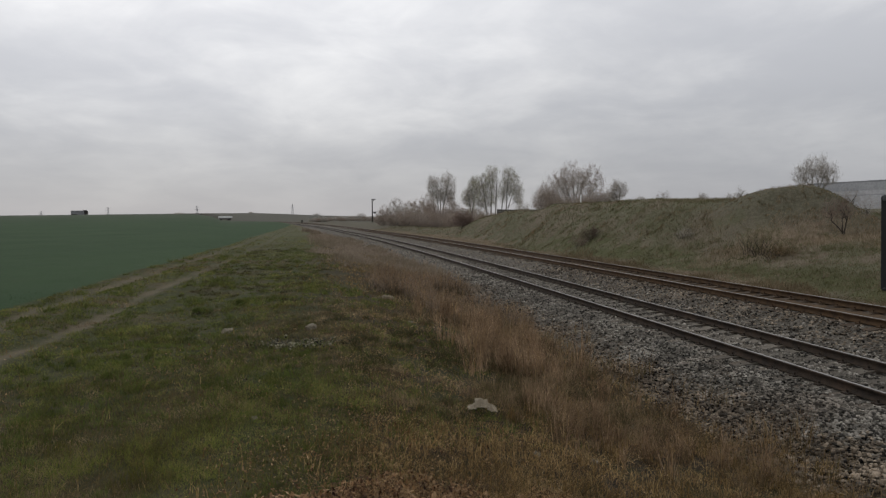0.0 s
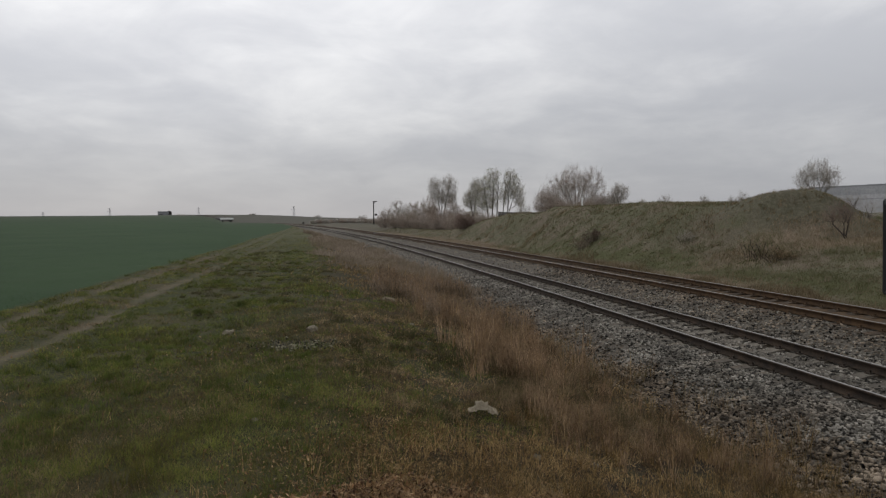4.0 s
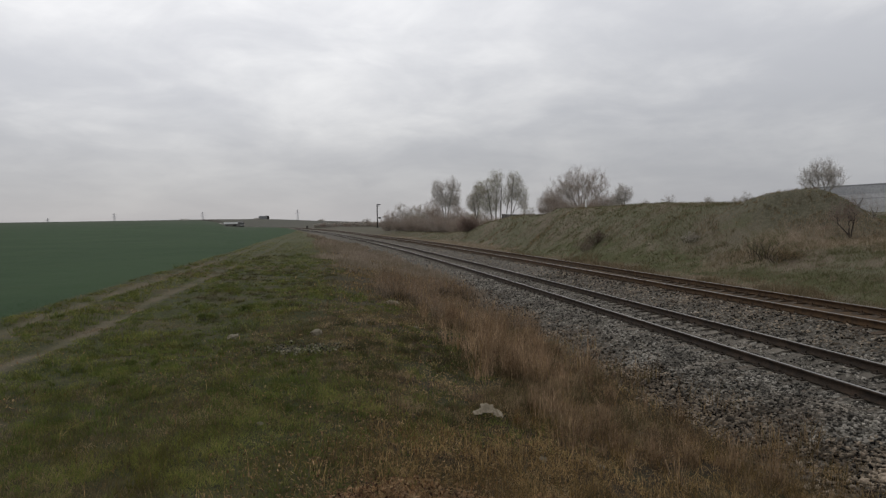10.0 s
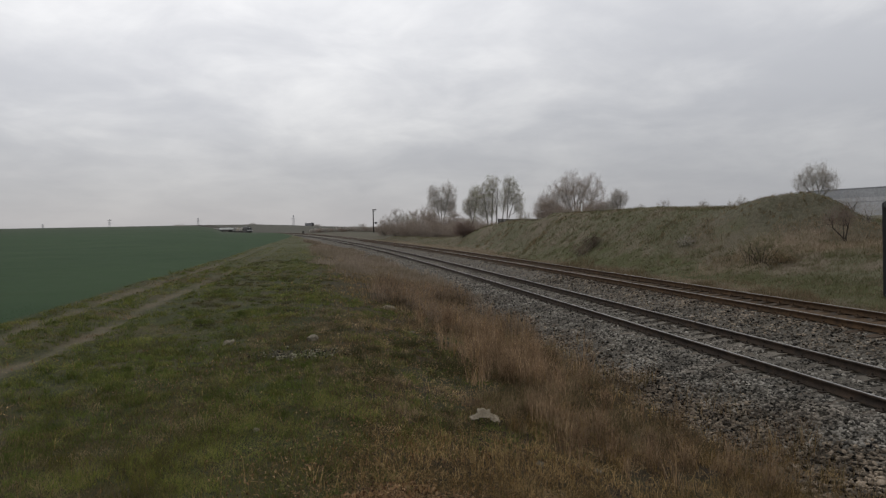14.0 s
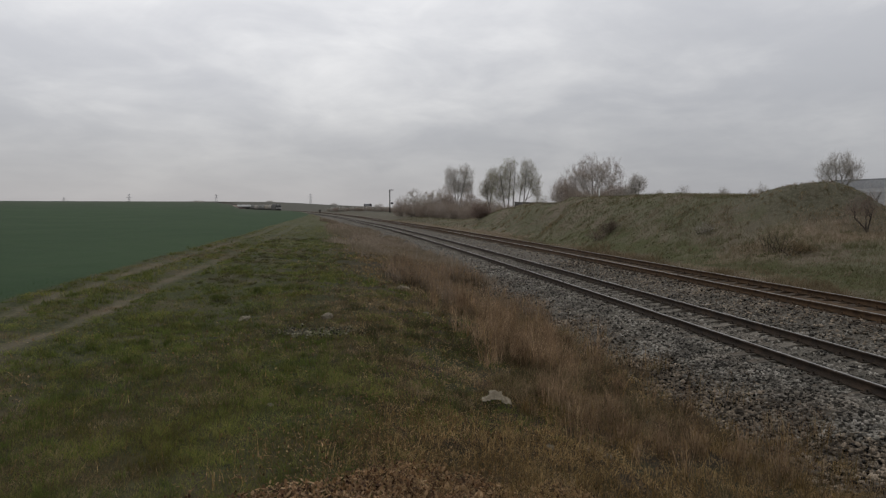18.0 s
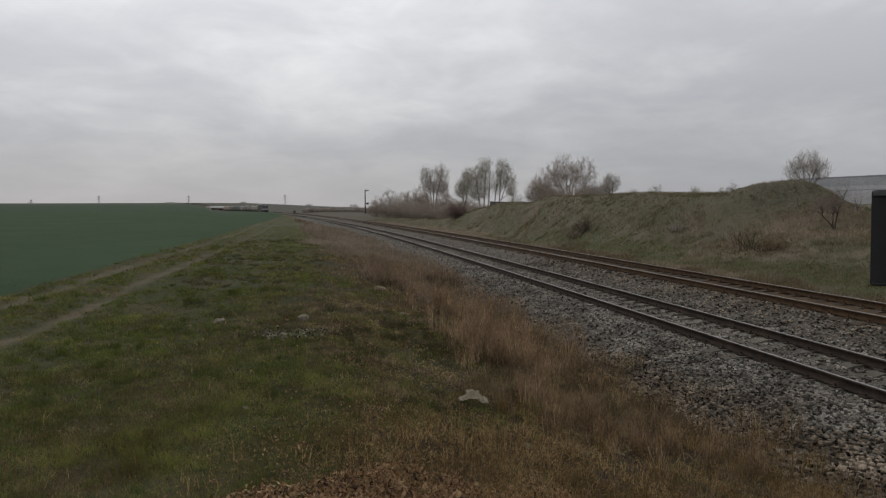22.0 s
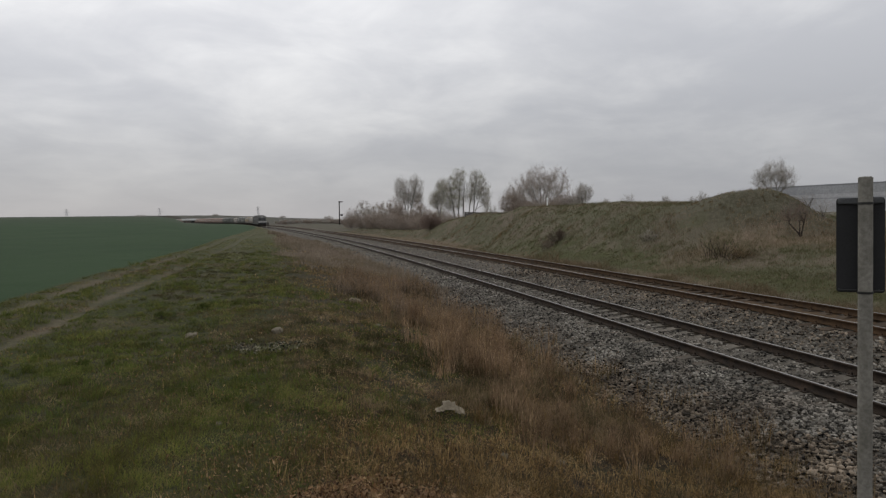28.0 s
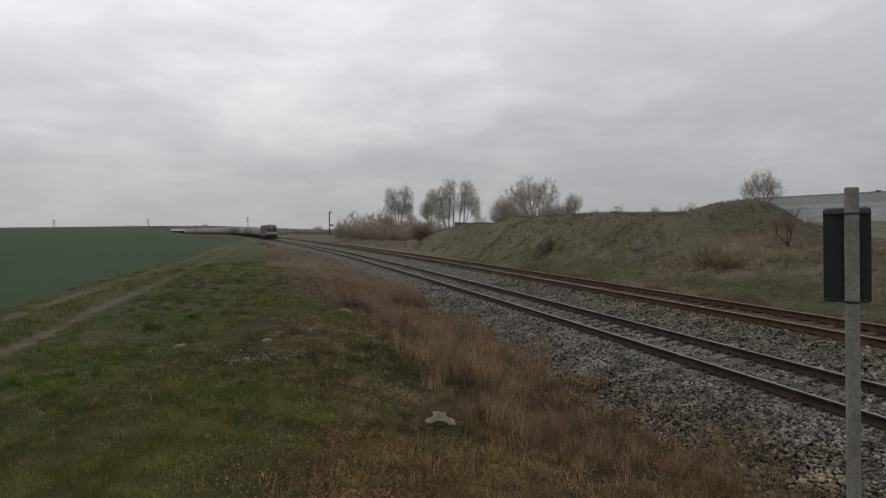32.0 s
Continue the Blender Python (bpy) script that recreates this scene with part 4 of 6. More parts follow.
    cs, co = rng.uniform(4.7, 9.0, m), rng.uniform(0.6, 4.9, m)
    ok = fbm(*along(cs, co), 0.8, 2, 67) + rng.normal(0, 0.08, m) > 0.04
    cs, co = cs[ok], co[ok]
    own = rng.uniform(0.08, 0.34, len(cs))
    for material, label, pick in ((M_WEED, "dark dead weeds standing in the short dry grass", np.arange(len(cs)) % 3 > 0), (M_DRY, "pale tufts standing in the short dry grass", np.arange(len(cs)) % 3 == 0)):
        px, py = along(cs[pick], co[pick])
        x, y = clumped(rng, px, py, 40, rng.uniform(0.05, 0.2, pick.sum()))
        tufts("single_weeds", label, material, x, y, np.repeat(own[pick], 40) * rng.uniform(0.3, 1.1, len(x)), np.maximum(0.0035, np.hypot(x, y) * 0.0007), 0.6, rng, 2)
    # thin dark weeds where the verge runs out over the stones
    m = 260
    cs, co = rng.uniform(5.6, 18, m), rng.normal(5.2, 0.42, m)
    ok = (co > 4.2) & (co < 6.4) & (fbm(*along(cs, co), 1.3, 2, 66) > -0.03)
    cs, co = cs[ok], co[ok]
    px, py = along(cs, co)
    x, y = clumped(rng, px, py, 16, rng.uniform(0.05, 0.3, len(cs)))
    tufts("edge_weeds", "thin dark dead weeds at the edge of the ballast", M_WEED, x, y, np.repeat(rng.uniform(0.10, 0.42, len(cs)), 16) * rng.uniform(0.4, 1.1, len(x)), np.maximum(0.003, np.hypot(x, y) * 0.0006), 0.5, rng, 2)
    # the ground behind and beside the camera
    a, q = rng.uniform(0, 6.283, 90000), 0.4 + 15 * rng.random(90000) ** 0.6
    x, y = q * np.sin(a), q * np.cos(a)
    s, o = line_of(x, y)
    keep = (o < 5.5) & (o > -8) & ~((np.abs(np.degrees(np.arctan2(x, y))) < 41) & (q > 2.3)) & (in_ruts(o - drift(y)) > 0.25)
    x, y, o = x[keep], y[keep], o[keep]
    dry = o + rng.normal(0, 0.9, len(o)) > 0.4
    tufts("trodden_grass", "short green grass round the standing place", M_GRASS, x[~dry], y[~dry], rng.uniform(0.03, 0.08, (~dry).sum()), np.full((~dry).sum(), 0.007), 0.9, rng)
    tufts("dry_grass", "dry straw-coloured grass round the standing place", M_DRY, x[dry], y[dry], rng.uniform(0.04, 0.14, dry.sum()), np.full(dry.sum(), 0.006), 0.9, rng)


def build_bank_grass():
    rng = np.random.default_rng(13)
    x, y, r = scatter(430000, rng, 17, 170, -12, 46)
    s, o = line_of(x, y)
    patch = fbm(x, y, 3.0, 3, 70)
    ow = o + fbm(x, y, 3.4, 3, 71) * 5
    heap = np.hypot(x - MOUND[0], y - MOUND[1]) + patch * 4
    tan = np.hypot((x - TAN_PATCH[0]) * 0.62, (y - TAN_PATCH[1]) * 1.6) + patch * 4 < 4.2
    here = (o > 15.9) & (o < 48) & (patch > -0.30)
    foot = here & (ow < 18.1 + 2.6 * step(r, 55, 80))
    turf = here & ~foot & (ow < 20.8) & (patch + rng.normal(0, 0.06, len(x)) > -0.10) & (r < 95)
    on_tan = here & ~foot & ~turf & tan
    mound = here & ~on_tan & (heap < 5.5)
    rough = here & ~(foot | turf | on_tan | mound)
    thin = np.maximum(0.008, r * 0.0007)
    near = foot & (r < 62) & (patch > -0.12)
    tufts("bank_foot_grass", "brown dead grass standing along the foot of the bank", M_SEDGE, x[near], y[near], rng.uniform(0.08, 0.42, near.sum()) * (1 + 1.2 * np.clip(patch[near], -0.2, 0.4)), thin[near], 0.6, rng)
    foot &= ~near
    tufts("bank_foot_grass", "pale straw-coloured grass along the foot of the bank", M_FOOT, x[foot], y[foot], rng.uniform(0.05, 0.20, foot.sum()), thin[foot], 1.0, rng)
    tufts("bank_turf", "short green grass along the foot of the bank", M_TURF, x[turf], y[turf], rng.uniform(0.03, 0.13, turf.sum()), thin[turf], 1.2, rng)
    tufts("tan_bank_grass", "pale tan dead grass before the mound", M_FOOT, x[on_tan], y[on_tan], rng.uniform(0.10, 0.34, on_tan.sum()), thin[on_tan], 0.8, rng)
    few = mound & (rng.random(len(x)) < 0.6)
    tufts("mound_grass", "sparse short growth on the dark mound", M_BANK, x[few], y[few], rng.uniform(0.02, 0.10, few.sum()), thin[few], 1.3, rng)
    tufts("bank_grass", "olive and brown rough grass on the railway bank", M_BANK, x[rough], y[rough], rng.uniform(0.04, 0.24, rough.sum()) * (1 + 1.5 * np.clip(patch[rough], -0.4, 0.5)), thin[rough], 1.1, rng)
    m, per = 420, 18
    cx, cy = MOUND[0] + rng.normal(0, 3.0, m), MOUND[1] + rng.normal(0, 3.0, m)
    x, y = clumped(rng, cx, cy, per, rng.uniform(0.06, 0.3, m))
    tufts("mound_weeds", "dark straggling weeds on the mound", M_WEED, x, y, np.repeat(rng.uniform(0.05, 0.28, m), per) * rng.uniform(0.4, 1.0, len(x)), np.full(len(x), 0.014), 0.8, rng, 2)
    # dead weeds standing on the upper slope
    m, per = 2600, 26
    cx, cy, cr = scatter(m, rng, 24, 110, -2, 44)
    s, o = line_of(cx, cy)
    dense = fbm(cx, cy, 4.5, 3, 72)
    ok = (o > 20.8) & (o < 34) & (dense > -0.02) & (np.hypot(cx - MOUND[0], cy - MOUND[1]) > 5.2)
    cx, cy, cr, dense = cx[ok], cy[ok], cr[ok], dense[ok]
    x, y = clumped(rng, cx, cy, per, rng.uniform(0.15, 0.6, len(cx)))
    h = np.repeat(0.18 + 1.1 * np.clip(dense, 0, 0.4), per) * rng.uniform(0.3, 1.2, len(x))
    tufts("bank_weeds", "grey-brown dead weeds standing on the railway bank", M_WEED, x, y, h, np.maximum(0.007, np.repeat(cr, per) * 0.0005), 0.5, rng, 2)
    # tussocks on the bank
    m, per = 5200, 22
    cx, cy, cr = scatter(m, rng, 19, 120, -2, 44)
    s, o = line_of(cx, cy)
    ok = (o > 19.0) & (o < 40) & (cr < 75) & (np.hypot(cx - MOUND[0], cy - MOUND[1]) > 6.0)
    cx, cy, cr = cx[ok], cy[ok], cr[ok]
    size = rng.uniform(0.10, 0.36, len(cx))
    x, y = clumped(rng, cx, cy, per, size)
    tufts("bank_tussocks", "olive and brown grass tussocks on the railway bank", M_BANKTUFT, x, y, (size[:, None] * rng.uniform(0.3, 0.8, (len(cx), per))).ravel(), np.maximum(0.010, np.repeat(cr, per) * 0.0009), 0.9, rng)


def leaves(name, label, x, y, lift, size, rng):
    """Curled leaves lying on the ground."""
    n = len(x)
    z = terrain(x, y) + lift
    a = rng.uniform(0, 6.28, n)
    q = np.array(((-1.5, 0, 0.2), (-0.3, -0.75, 0), (1.0, -0.5, 0.1), (1.6, 0, 0.45), (0.9, 0.6, 0.1), (-0.4, 0.7, 0.05)))
    v = q[None] * size[:, None, None] * (1 + rng.uniform(-0.25, 0.25, (n, 6, 3)))
    tip = rng.normal(0, 0.75, n)
    vx, vz = v[..., 0] * np.cos(tip)[:, None] - v[..., 2] * np.sin(tip)[:, None], v[..., 0] * np.sin(tip)[:, None] + v[..., 2] * np.cos(tip)[:, None]
    ca, sa = np.cos(a)[:, None], np.sin(a)[:, None]
    v = np.stack((vx * ca - v[..., 1] * sa + x[:, None], vx * sa + v[..., 1] * ca + y[:, None], vz + z[:, None]), -1)
    ob = new(name, mesh_of(name, v, (np.arange(6)[None] + (np.arange(n) * 6)[:, None]), M_LITTER))
    tagged(ob, label, "leaves", kind="stuff")


def build_leaf_litter():
    rng = np.random.default_rng(14)
    # the drift, dense at one end and patchy towards the ballast, and single leaves past it
    n = 42000
    x, y = rng.uniform(-1.6, 2.0, n), rng.uniform(3.6, 5.8, n)
    edge = np.minimum(4.48 + 0.66 * (x + 1.46), 5.25) + fbm(x, y, 0.5, 3, 57) * 0.9
    dense = (1 - step(y, edge - 0.15, edge + 0.06)) * (1 - 0.75 * step(x + fbm(x, y, 0.45, 2, 58) * 2.4, -0.1, 0.5))
    keep = rng.random(n) < dense
    x, y = x[keep], y[keep]
    leaves("leaf_litter", "curled brown fallen leaves in a drift on the ground", x, y, rng.uniform(0.004, 0.06, len(x)), rng.uniform(0.0075, 0.0175, len(x)), rng)
    n = 5500
    x, y = rng.uniform(-1.2, 4.0, n), 4.2 + 3.2 * rng.random(n) ** 1.7
    leaves("leaf_litter", "single brown fallen leaves among the dry grass", x, y, rng.uniform(0.01, 0.05, n), rng.uniform(0.005, 0.012, n), rng)
    # withered bits strewn through the meadow
    x, y, r = scatter(12000, rng, 3.2, 13, -40, 24)
    s, o = line_of(x, y)
    keep = (o > -8.2) & (o < 4.0) & (fbm(x, y, 1.3, 3, 55) + rng.normal(0, 0.08, len(x)) > 0.02)
    x, y, r = x[keep], y[keep], r[keep]
    leaves("leaf_flecks", "small withered leaves strewn through the meadow", x, y, rng.uniform(0.01, 0.05, len(x)), rng.uniform(0.004, 0.010, len(x)) * (1 + r * 0.05), rng)


def build_long_grass():
    """Longer bright green grass in tufts near the standing place."""
    rng = np.random.default_rng(15)
    m, per = 2600, 24
    cx, cy, cr = scatter(m, rng, 3.4, 13, -38, 8)
    s, o = line_of(cx, cy)
    ok = (o > -4.4) & (o < -0.2) & (fbm(cx, cy, 1.4, 2, 56) + rng.normal(0, 0.05, m) > 0.03)
    cx, cy, cr = cx[ok], cy[ok], cr[ok]
    x, y = clumped(rng, cx, cy, per, rng.uniform(0.03, 0.13, len(cx)))
    h = np.repeat(rng.uniform(0.04, 0.13, len(cx)), per) * rng.uniform(0.5, 1.1, len(x))
    tufts("long_grass", "longer bright green grass in tufts", M_TUSSOCK, x, y, h, np.maximum(0.005, np.repeat(cr, per) * 0.0010), 0.7, rng, 2)


build_meadow()
build_verge()
build_bank_grass()
build_leaf_litter()
build_long_grass()

# ---------------------------------------------------------------- trees and shrubs
def skeleton(rng, stems, marks, up, pull, wobble, clear):
    """Grows branches from the stems to the marks, each from the point that it is reached from best. Returns places, parents and the number of stem points."""
    pos, parent, path = np.zeros((60 + 7 * len(marks), 3)), [], []
    for line in stems:
        for i, p in enumerate(line):
            pos[len(parent)] = p
            path.append(0.0 if i == 0 else path[-1] + float(np.linalg.norm(line[i] - line[i - 1])))
            parent.append(len(parent) - 1 if i else -1)
    n_stem = len(parent)
    away = np.min(np.linalg.norm(marks[:, None] - pos[None, :n_stem], axis=2), axis=1)
    path = np.concatenate((path, np.zeros(len(pos) - n_stem)))
    low = np.zeros(len(pos))
    low[:n_stem] = np.where(pos[:n_stem, 2] < clear, 1e3, 0.0)
    n = n_stem
    for m in marks[np.argsort(away)]:
        d = m - pos[:n]
        dist = np.sqrt((d * d).sum(1))
        need = np.maximum(up * np.hypot(d[:, 0], d[:, 1]) - d[:, 2], 0)
        q = int(np.argmin(dist + pull * path[:n] + 1.6 * need + low[:n]))
        reach = float(dist[q])
        k = 1 if reach < 0.25 else min(6, 2 + int(reach / 0.8))
        a, last = pos[q].copy(), q
        for i in range(1, k + 1):
            f = i / k
            p = a + (m - a) * f
            if i < k:
                p = p + rng.normal(0, wobble * reach / k, 3) - np.array((0, 0, 0.30 * up * reach * f * (1 - f)))
            pos[n], path[n] = p, path[last] + float(np.linalg.norm(p - pos[last]))
            parent.append(last)
            last = n
            n += 1
    return pos[:n], np.array(parent), n_stem


def tubes(name, pieces, sides, material):
    p0, p1, r0, r1 = (np.array([s[i] for s in pieces]) for i in range(4))
    d = p1 - p0
    d /= np.linalg.norm(d, axis=1)[:, None] + 1e-9
    ref = np.where(np.abs(d[:, 2:]) < 0.9, (0.0, 0.0, 1.0), (1.0, 0.0, 0.0))
    u = np.cross(d, ref)
    u /= np.linalg.norm(u, axis=1)[:, None]
    w = np.cross(d, u)
    a = np.arange(sides) / sides * 2 * math.pi
    ring = np.cos(a)[None, :, None] * u[:, None] + np.sin(a)[None, :, None] * w[:, None]
    v = np.concatenate((p0[:, None] + ring * r0[:, None, None], p1[:, None] + ring * r1[:, None, None]), 1)
    j = np.arange(sides)
    f = np.stack((j, (j + 1) % sides, (j + 1) % sides + sides, j + sides), -1)
    faces = (f[None] + (np.arange(len(pieces)) * 2 * sides)[:, None, None]).reshape(-1, 4)
    return mesh_of(name, v, faces, material, sides > 3)


def grown(name, label, category, az, r, crowns, stems, tips, seed, bark, twigs, up=0.5, pull=0.25, wobble=0.10, clear=0.0, leaf=None, leaves=0, thin=0.006, stout=0.10, sink=0.2, group="", fuzz=0, fuzz_len=0.5):
    """A woody plant. crowns: (across, height, half width, half height) in metres from its foot; stems: (foot, top across, top height)."""
    rng = np.random.default_rng(seed)
    x, y = polar(az, r)
    root = thing(name, label, category, pose(x, y, on_ground(x, y) - sink, 0, 0, -az), group)
    lines = []
    for foot, tx, tz in stems:
        d0, d1 = rng.normal(0, 0.05 * abs(tz)), rng.normal(0, 0.16 * abs(tz))
        f = np.linspace(0, 1, 9)
        bend = rng.normal(0, 0.025 * tz, 2)
        line = np.stack((foot + (tx - foot) * f ** 1.3 + bend[0] * np.sin(f * 5), d0 + (d1 - d0) * f + bend[1] * np.sin(f * 4), tz * f), -1)
        lines.append(line)
    size = np.array([c[2] * c[2] * c[3] for c in crowns]) ** 0.75
    pick = rng.choice(len(crowns), tips, p=size / size.sum())
    c = np.array(crowns)[pick]
    d = rng.normal(0, 1, (tips, 3))
    d /= np.linalg.norm(d, axis=1)[:, None]
    d *= (rng.random(tips) ** 0.42 * rng.uniform(0.86, 1.1, tips))[:, None]
    marks = np.stack((c[:, 0] + d[:, 0] * c[:, 2], d[:, 1] * c[:, 2] * 0.85, c[:, 1] + d[:, 2] * c[:, 3]), -1)
    marks[:, 2] = np.maximum(marks[:, 2], sink + 0.04 + 0.1 * rng.random(tips))
    pos, parent, n_stem = skeleton(rng, lines, marks, up, pull, wobble, clear)
    load = np.zeros(len(pos))
    kids = np.bincount(parent[parent >= 0], minlength=len(pos))
    load[kids == 0] = 1
    for i in range(len(pos) - 1, -1, -1):
        if parent[i] >= 0:
            load[parent[i]] += load[i]
    rad = thin * np.maximum(load, 1) ** 0.46
    step_r = np.linspace(1.0, 0.25, 9)
    for k in range(len(lines)):
        own = slice(9 * k, 9 * k + 9)
        rad[own] = np.maximum(rad[own], stout * step_r)
        trunk = new("trunk", tubes("trunk", [(pos[i], pos[i + 1], rad[i], rad[i + 1]) for i in range(9 * k, 9 * k + 8)], 7, bark))
        trunk.parent = root
    rest = np.arange(n_stem, len(pos))
    def piece(i):
        return pos[parent[i]], pos[i], min(rad[parent[i]], rad[i] * 1.3), rad[i]
    heavy = [piece(i) for i in rest if load[i] > 5]
    light = [piece(i) for i in rest if load[i] <= 5]
    for part_name, pieces, sides, material in (("limb", heavy, 5, bark), ("crown", light, 3, twigs)):
        if pieces:
            ob = new(part_name, tubes(part_name, pieces, sides, material))
            ob.parent = root
            tagged(ob, kind="stuff")
    ends = rest[(kids[rest] == 0)]
    twig_from = rest[load[rest] <= 12]
    if fuzz:
        # the finest twigs, as thin slips along and beyond the ends of the branches
        pick = rng.choice(twig_from, fuzz)
        p0 = pos[parent[pick]] + (pos[pick] - pos[parent[pick]]) * rng.random(fuzz)[:, None] + rng.normal(0, 0.28 * fuzz_len, (fuzz, 3))
        d = pos[pick] - pos[parent[pick]]
        d = d / (np.linalg.norm(d, axis=1)[:, None] + 1e-6) + rng.normal(0, 0.42, (fuzz, 3)) + np.array((0, 0, 0.25 * up))
        d *= (rng.uniform(0.4, 1.0, fuzz) * fuzz_len)[:, None]
        across = np.cross(d, rng.normal(0, 1, (fuzz, 3)))
        across *= (thin * 0.8 / (np.linalg.norm(across, axis=1) + 1e-9))[:, None]
        v = np.stack((p0 - across, p0 + across, p0 + d), 1)
        v[..., 2] = np.maximum(v[..., 2], sink + 0.01)
        ob = new("twig_spray", mesh_of("twig_spray", v, np.arange(fuzz * 3).reshape(-1, 3), twigs))
        ob.parent = root
        tagged(ob, kind="stuff")
    if leaf:
        c = pos[rng.choice(ends, leaves)] + rng.normal(0, 0.16, (leaves, 3))
        e = rng.normal(0, 1, (leaves, 3, 3)) * rng.uniform(0.025, 0.065, leaves)[:, None, None]
        ob = new("foliage", mesh_of("foliage", c[:, None] + e, np.arange(leaves * 3).reshape(-1, 3), leaf))
        ob.parent = root
        tagged(ob, kind="stuff")
    return root


def build_trees():
    # bearings and elevations in degrees give each crown its true place and size
    def put(name, label, az, r, crowns, stems, tips, seed, bark, twigs, sink=0.3, category="shrub", **more):
        x, y = polar(az, r)
        foot = on_ground(x, y) - sink

        def across(a):
            return r * math.tan(radians(a - az))

        def high(el):
            return max(EYE_Z + r * math.tan(radians(el)) - foot, 0.3)
        low = [(across(a), (high(e + h) + high(e - h)) / 2, r * math.tan(radians(w)), (high(e + h) - high(e - h)) / 2) for a, e, w, h in crowns]
        grown(name, label, category, az, r, low, [(across(a0), across(a1), high(e1)) for a0, a1, e1 in stems], tips, seed, bark, twigs, sink=sink, **more)

    def bush(name, label, az, r, el, wide, stems, seed, bark, twigs, tips=150, sink=0.25, category="shrub", **more):
        """A bush from the ground up to the elevation el, so many degrees wide."""
        x, y = polar(az, r)
        tall = EYE_Z + r * math.tan(radians(el)) - on_ground(x, y) + sink
        tall = max(tall, 0.5)
        half = r * math.tan(radians(wide)) / 2
        dice = random.Random(seed)
        lines = [(dice.uniform(-0.15, 0.15) * half, dice.uniform(-0.55, 0.55) * half, tall * dice.uniform(0.3, 0.6)) for _ in range(stems)]
        crowns = [(0, tall * 0.52, half, tall * 0.48), (dice.uniform(-0.4, 0.4) * half, tall * 0.36, half * 0.95, tall * 0.36)]
        grown(name, label, category, az, r, crowns, lines, tips, seed, bark, twigs, sink=sink, stout=0.03, **more)

    # the broad tree on top of the bank and its neighbours
    put("bare_tree", "broad bare tree with upswept reddish branches on the bank", 11.15, 84, [(10.9, 2.55, 1.75, 1.75), (9.5, 2.1, 1.2, 1.35), (12.5, 2.45, 1.1, 1.65)],
        [(11.1, 10.2, 2.9), (11.2, 11.0, 3.3), (11.3, 12.0, 3.1), (11.0, 9.2, 2.0), (11.4, 12.9, 2.2), (11.2, 11.5, 2.8), (11.1, 9.8, 2.4)], 1054, 5, M_PALEBARK, M_REDTWIG, category="tree", up=0.85, pull=0.12, wobble=0.06, thin=0.008, stout=0.10, fuzz=13520, fuzz_len=0.55)
    bush("shrub", "dense brown leafless bush beside the broad tree", 8.7, 82, 2.5, 2.4, 7, 4, M_BARK, M_REDTWIG, 390, thin=0.007, fuzz=9000)
    bush("shrub", "brown leafless bush on the bank", 13.3, 80, 2.1, 2.4, 7, 6, M_BARK, M_REDTWIG, 360, thin=0.007, fuzz=6500)
    put("bare_tree", "small bare tree on top of the bank", 14.75, 76, [(14.7, 1.95, 0.75, 0.85), (14.2, 1.4, 0.6, 0.5)], [(14.85, 14.8, 2.2), (14.8, 14.4, 1.8)], 340, 8, M_BARK, M_TWIG, category="tree", up=0.6, thin=0.008, stout=0.06, fuzz=4160, fuzz_len=0.4)
    for az, r, el, wide, seed in ((10.4, 79, 1.45, 2.2, 21), (11.6, 78, 1.3, 2.0, 22), (12.4, 79, 1.5, 1.8, 23), (9.6, 80, 1.7, 2.0, 24)):
        bush("shrub", "low brown leafless bush at the foot of the broad tree", az, r, el, wide, 5, seed, M_BARK, M_REDTWIG, 195, thin=0.007, group="bushes under the tree", fuzz=3800)
    # pale leafing trees
    put("leafing_tree", "tall tree with pale trunks and first green leaves", 4.15, 125, [(4.3, 3.0, 0.75, 1.35), (3.45, 2.5, 0.85, 1.1), (3.9, 1.5, 1.1, 0.9), (3.2, 1.1, 0.7, 0.6)], [(4.15, 4.3, 3.9), (3.9, 3.4, 3.1), (4.4, 4.75, 3.0)], 884, 7, M_PALEBARK, M_TWIG,
        category="tree", up=0.75, clear=1.0, leaf=M_BUD, leaves=5200, thin=0.008, stout=0.15, sink=0.4, group="leafing trees", fuzz=10920, fuzz_len=0.7)
    put("leafing_tree", "tall slim tree with a pale trunk leaning in the wind", 5.25, 122, [(5.75, 3.1, 0.72, 1.1), (6.2, 2.2, 0.75, 0.9), (5.3, 2.0, 0.6, 1.0), (6.4, 1.4, 0.5, 0.6)], [(5.2, 5.8, 3.7), (5.0, 5.3, 3.0), (5.4, 6.1, 2.6)], 680, 18, M_PALEBARK, M_TWIG,
        category="tree", up=0.65, clear=1.0, leaf=M_BUD, leaves=3400, thin=0.008, stout=0.13, sink=0.4, group="leafing trees", fuzz=8320, fuzz_len=0.7)
    put("leafing_tree", "slender tree with thin greenish twigs", 2.65, 128, [(2.75, 2.35, 0.6, 1.05), (2.25, 1.55, 0.65, 0.85)], [(2.7, 2.8, 3.0), (2.6, 2.2, 2.0)], 561, 9, M_BARK, M_TWIG,
        category="tree", up=0.6, leaf=M_BUD, leaves=2600, thin=0.008, stout=0.12, sink=0.4, group="leafing trees", fuzz=9360, fuzz_len=0.6)
    bush("shrub", "greyish leafless bush among the trees", 6.75, 118, 1.55, 1.5, 5, 10, M_BARK, M_TWIG, 240, leaf=M_BUD, leaves=700, thin=0.008, fuzz=4160)
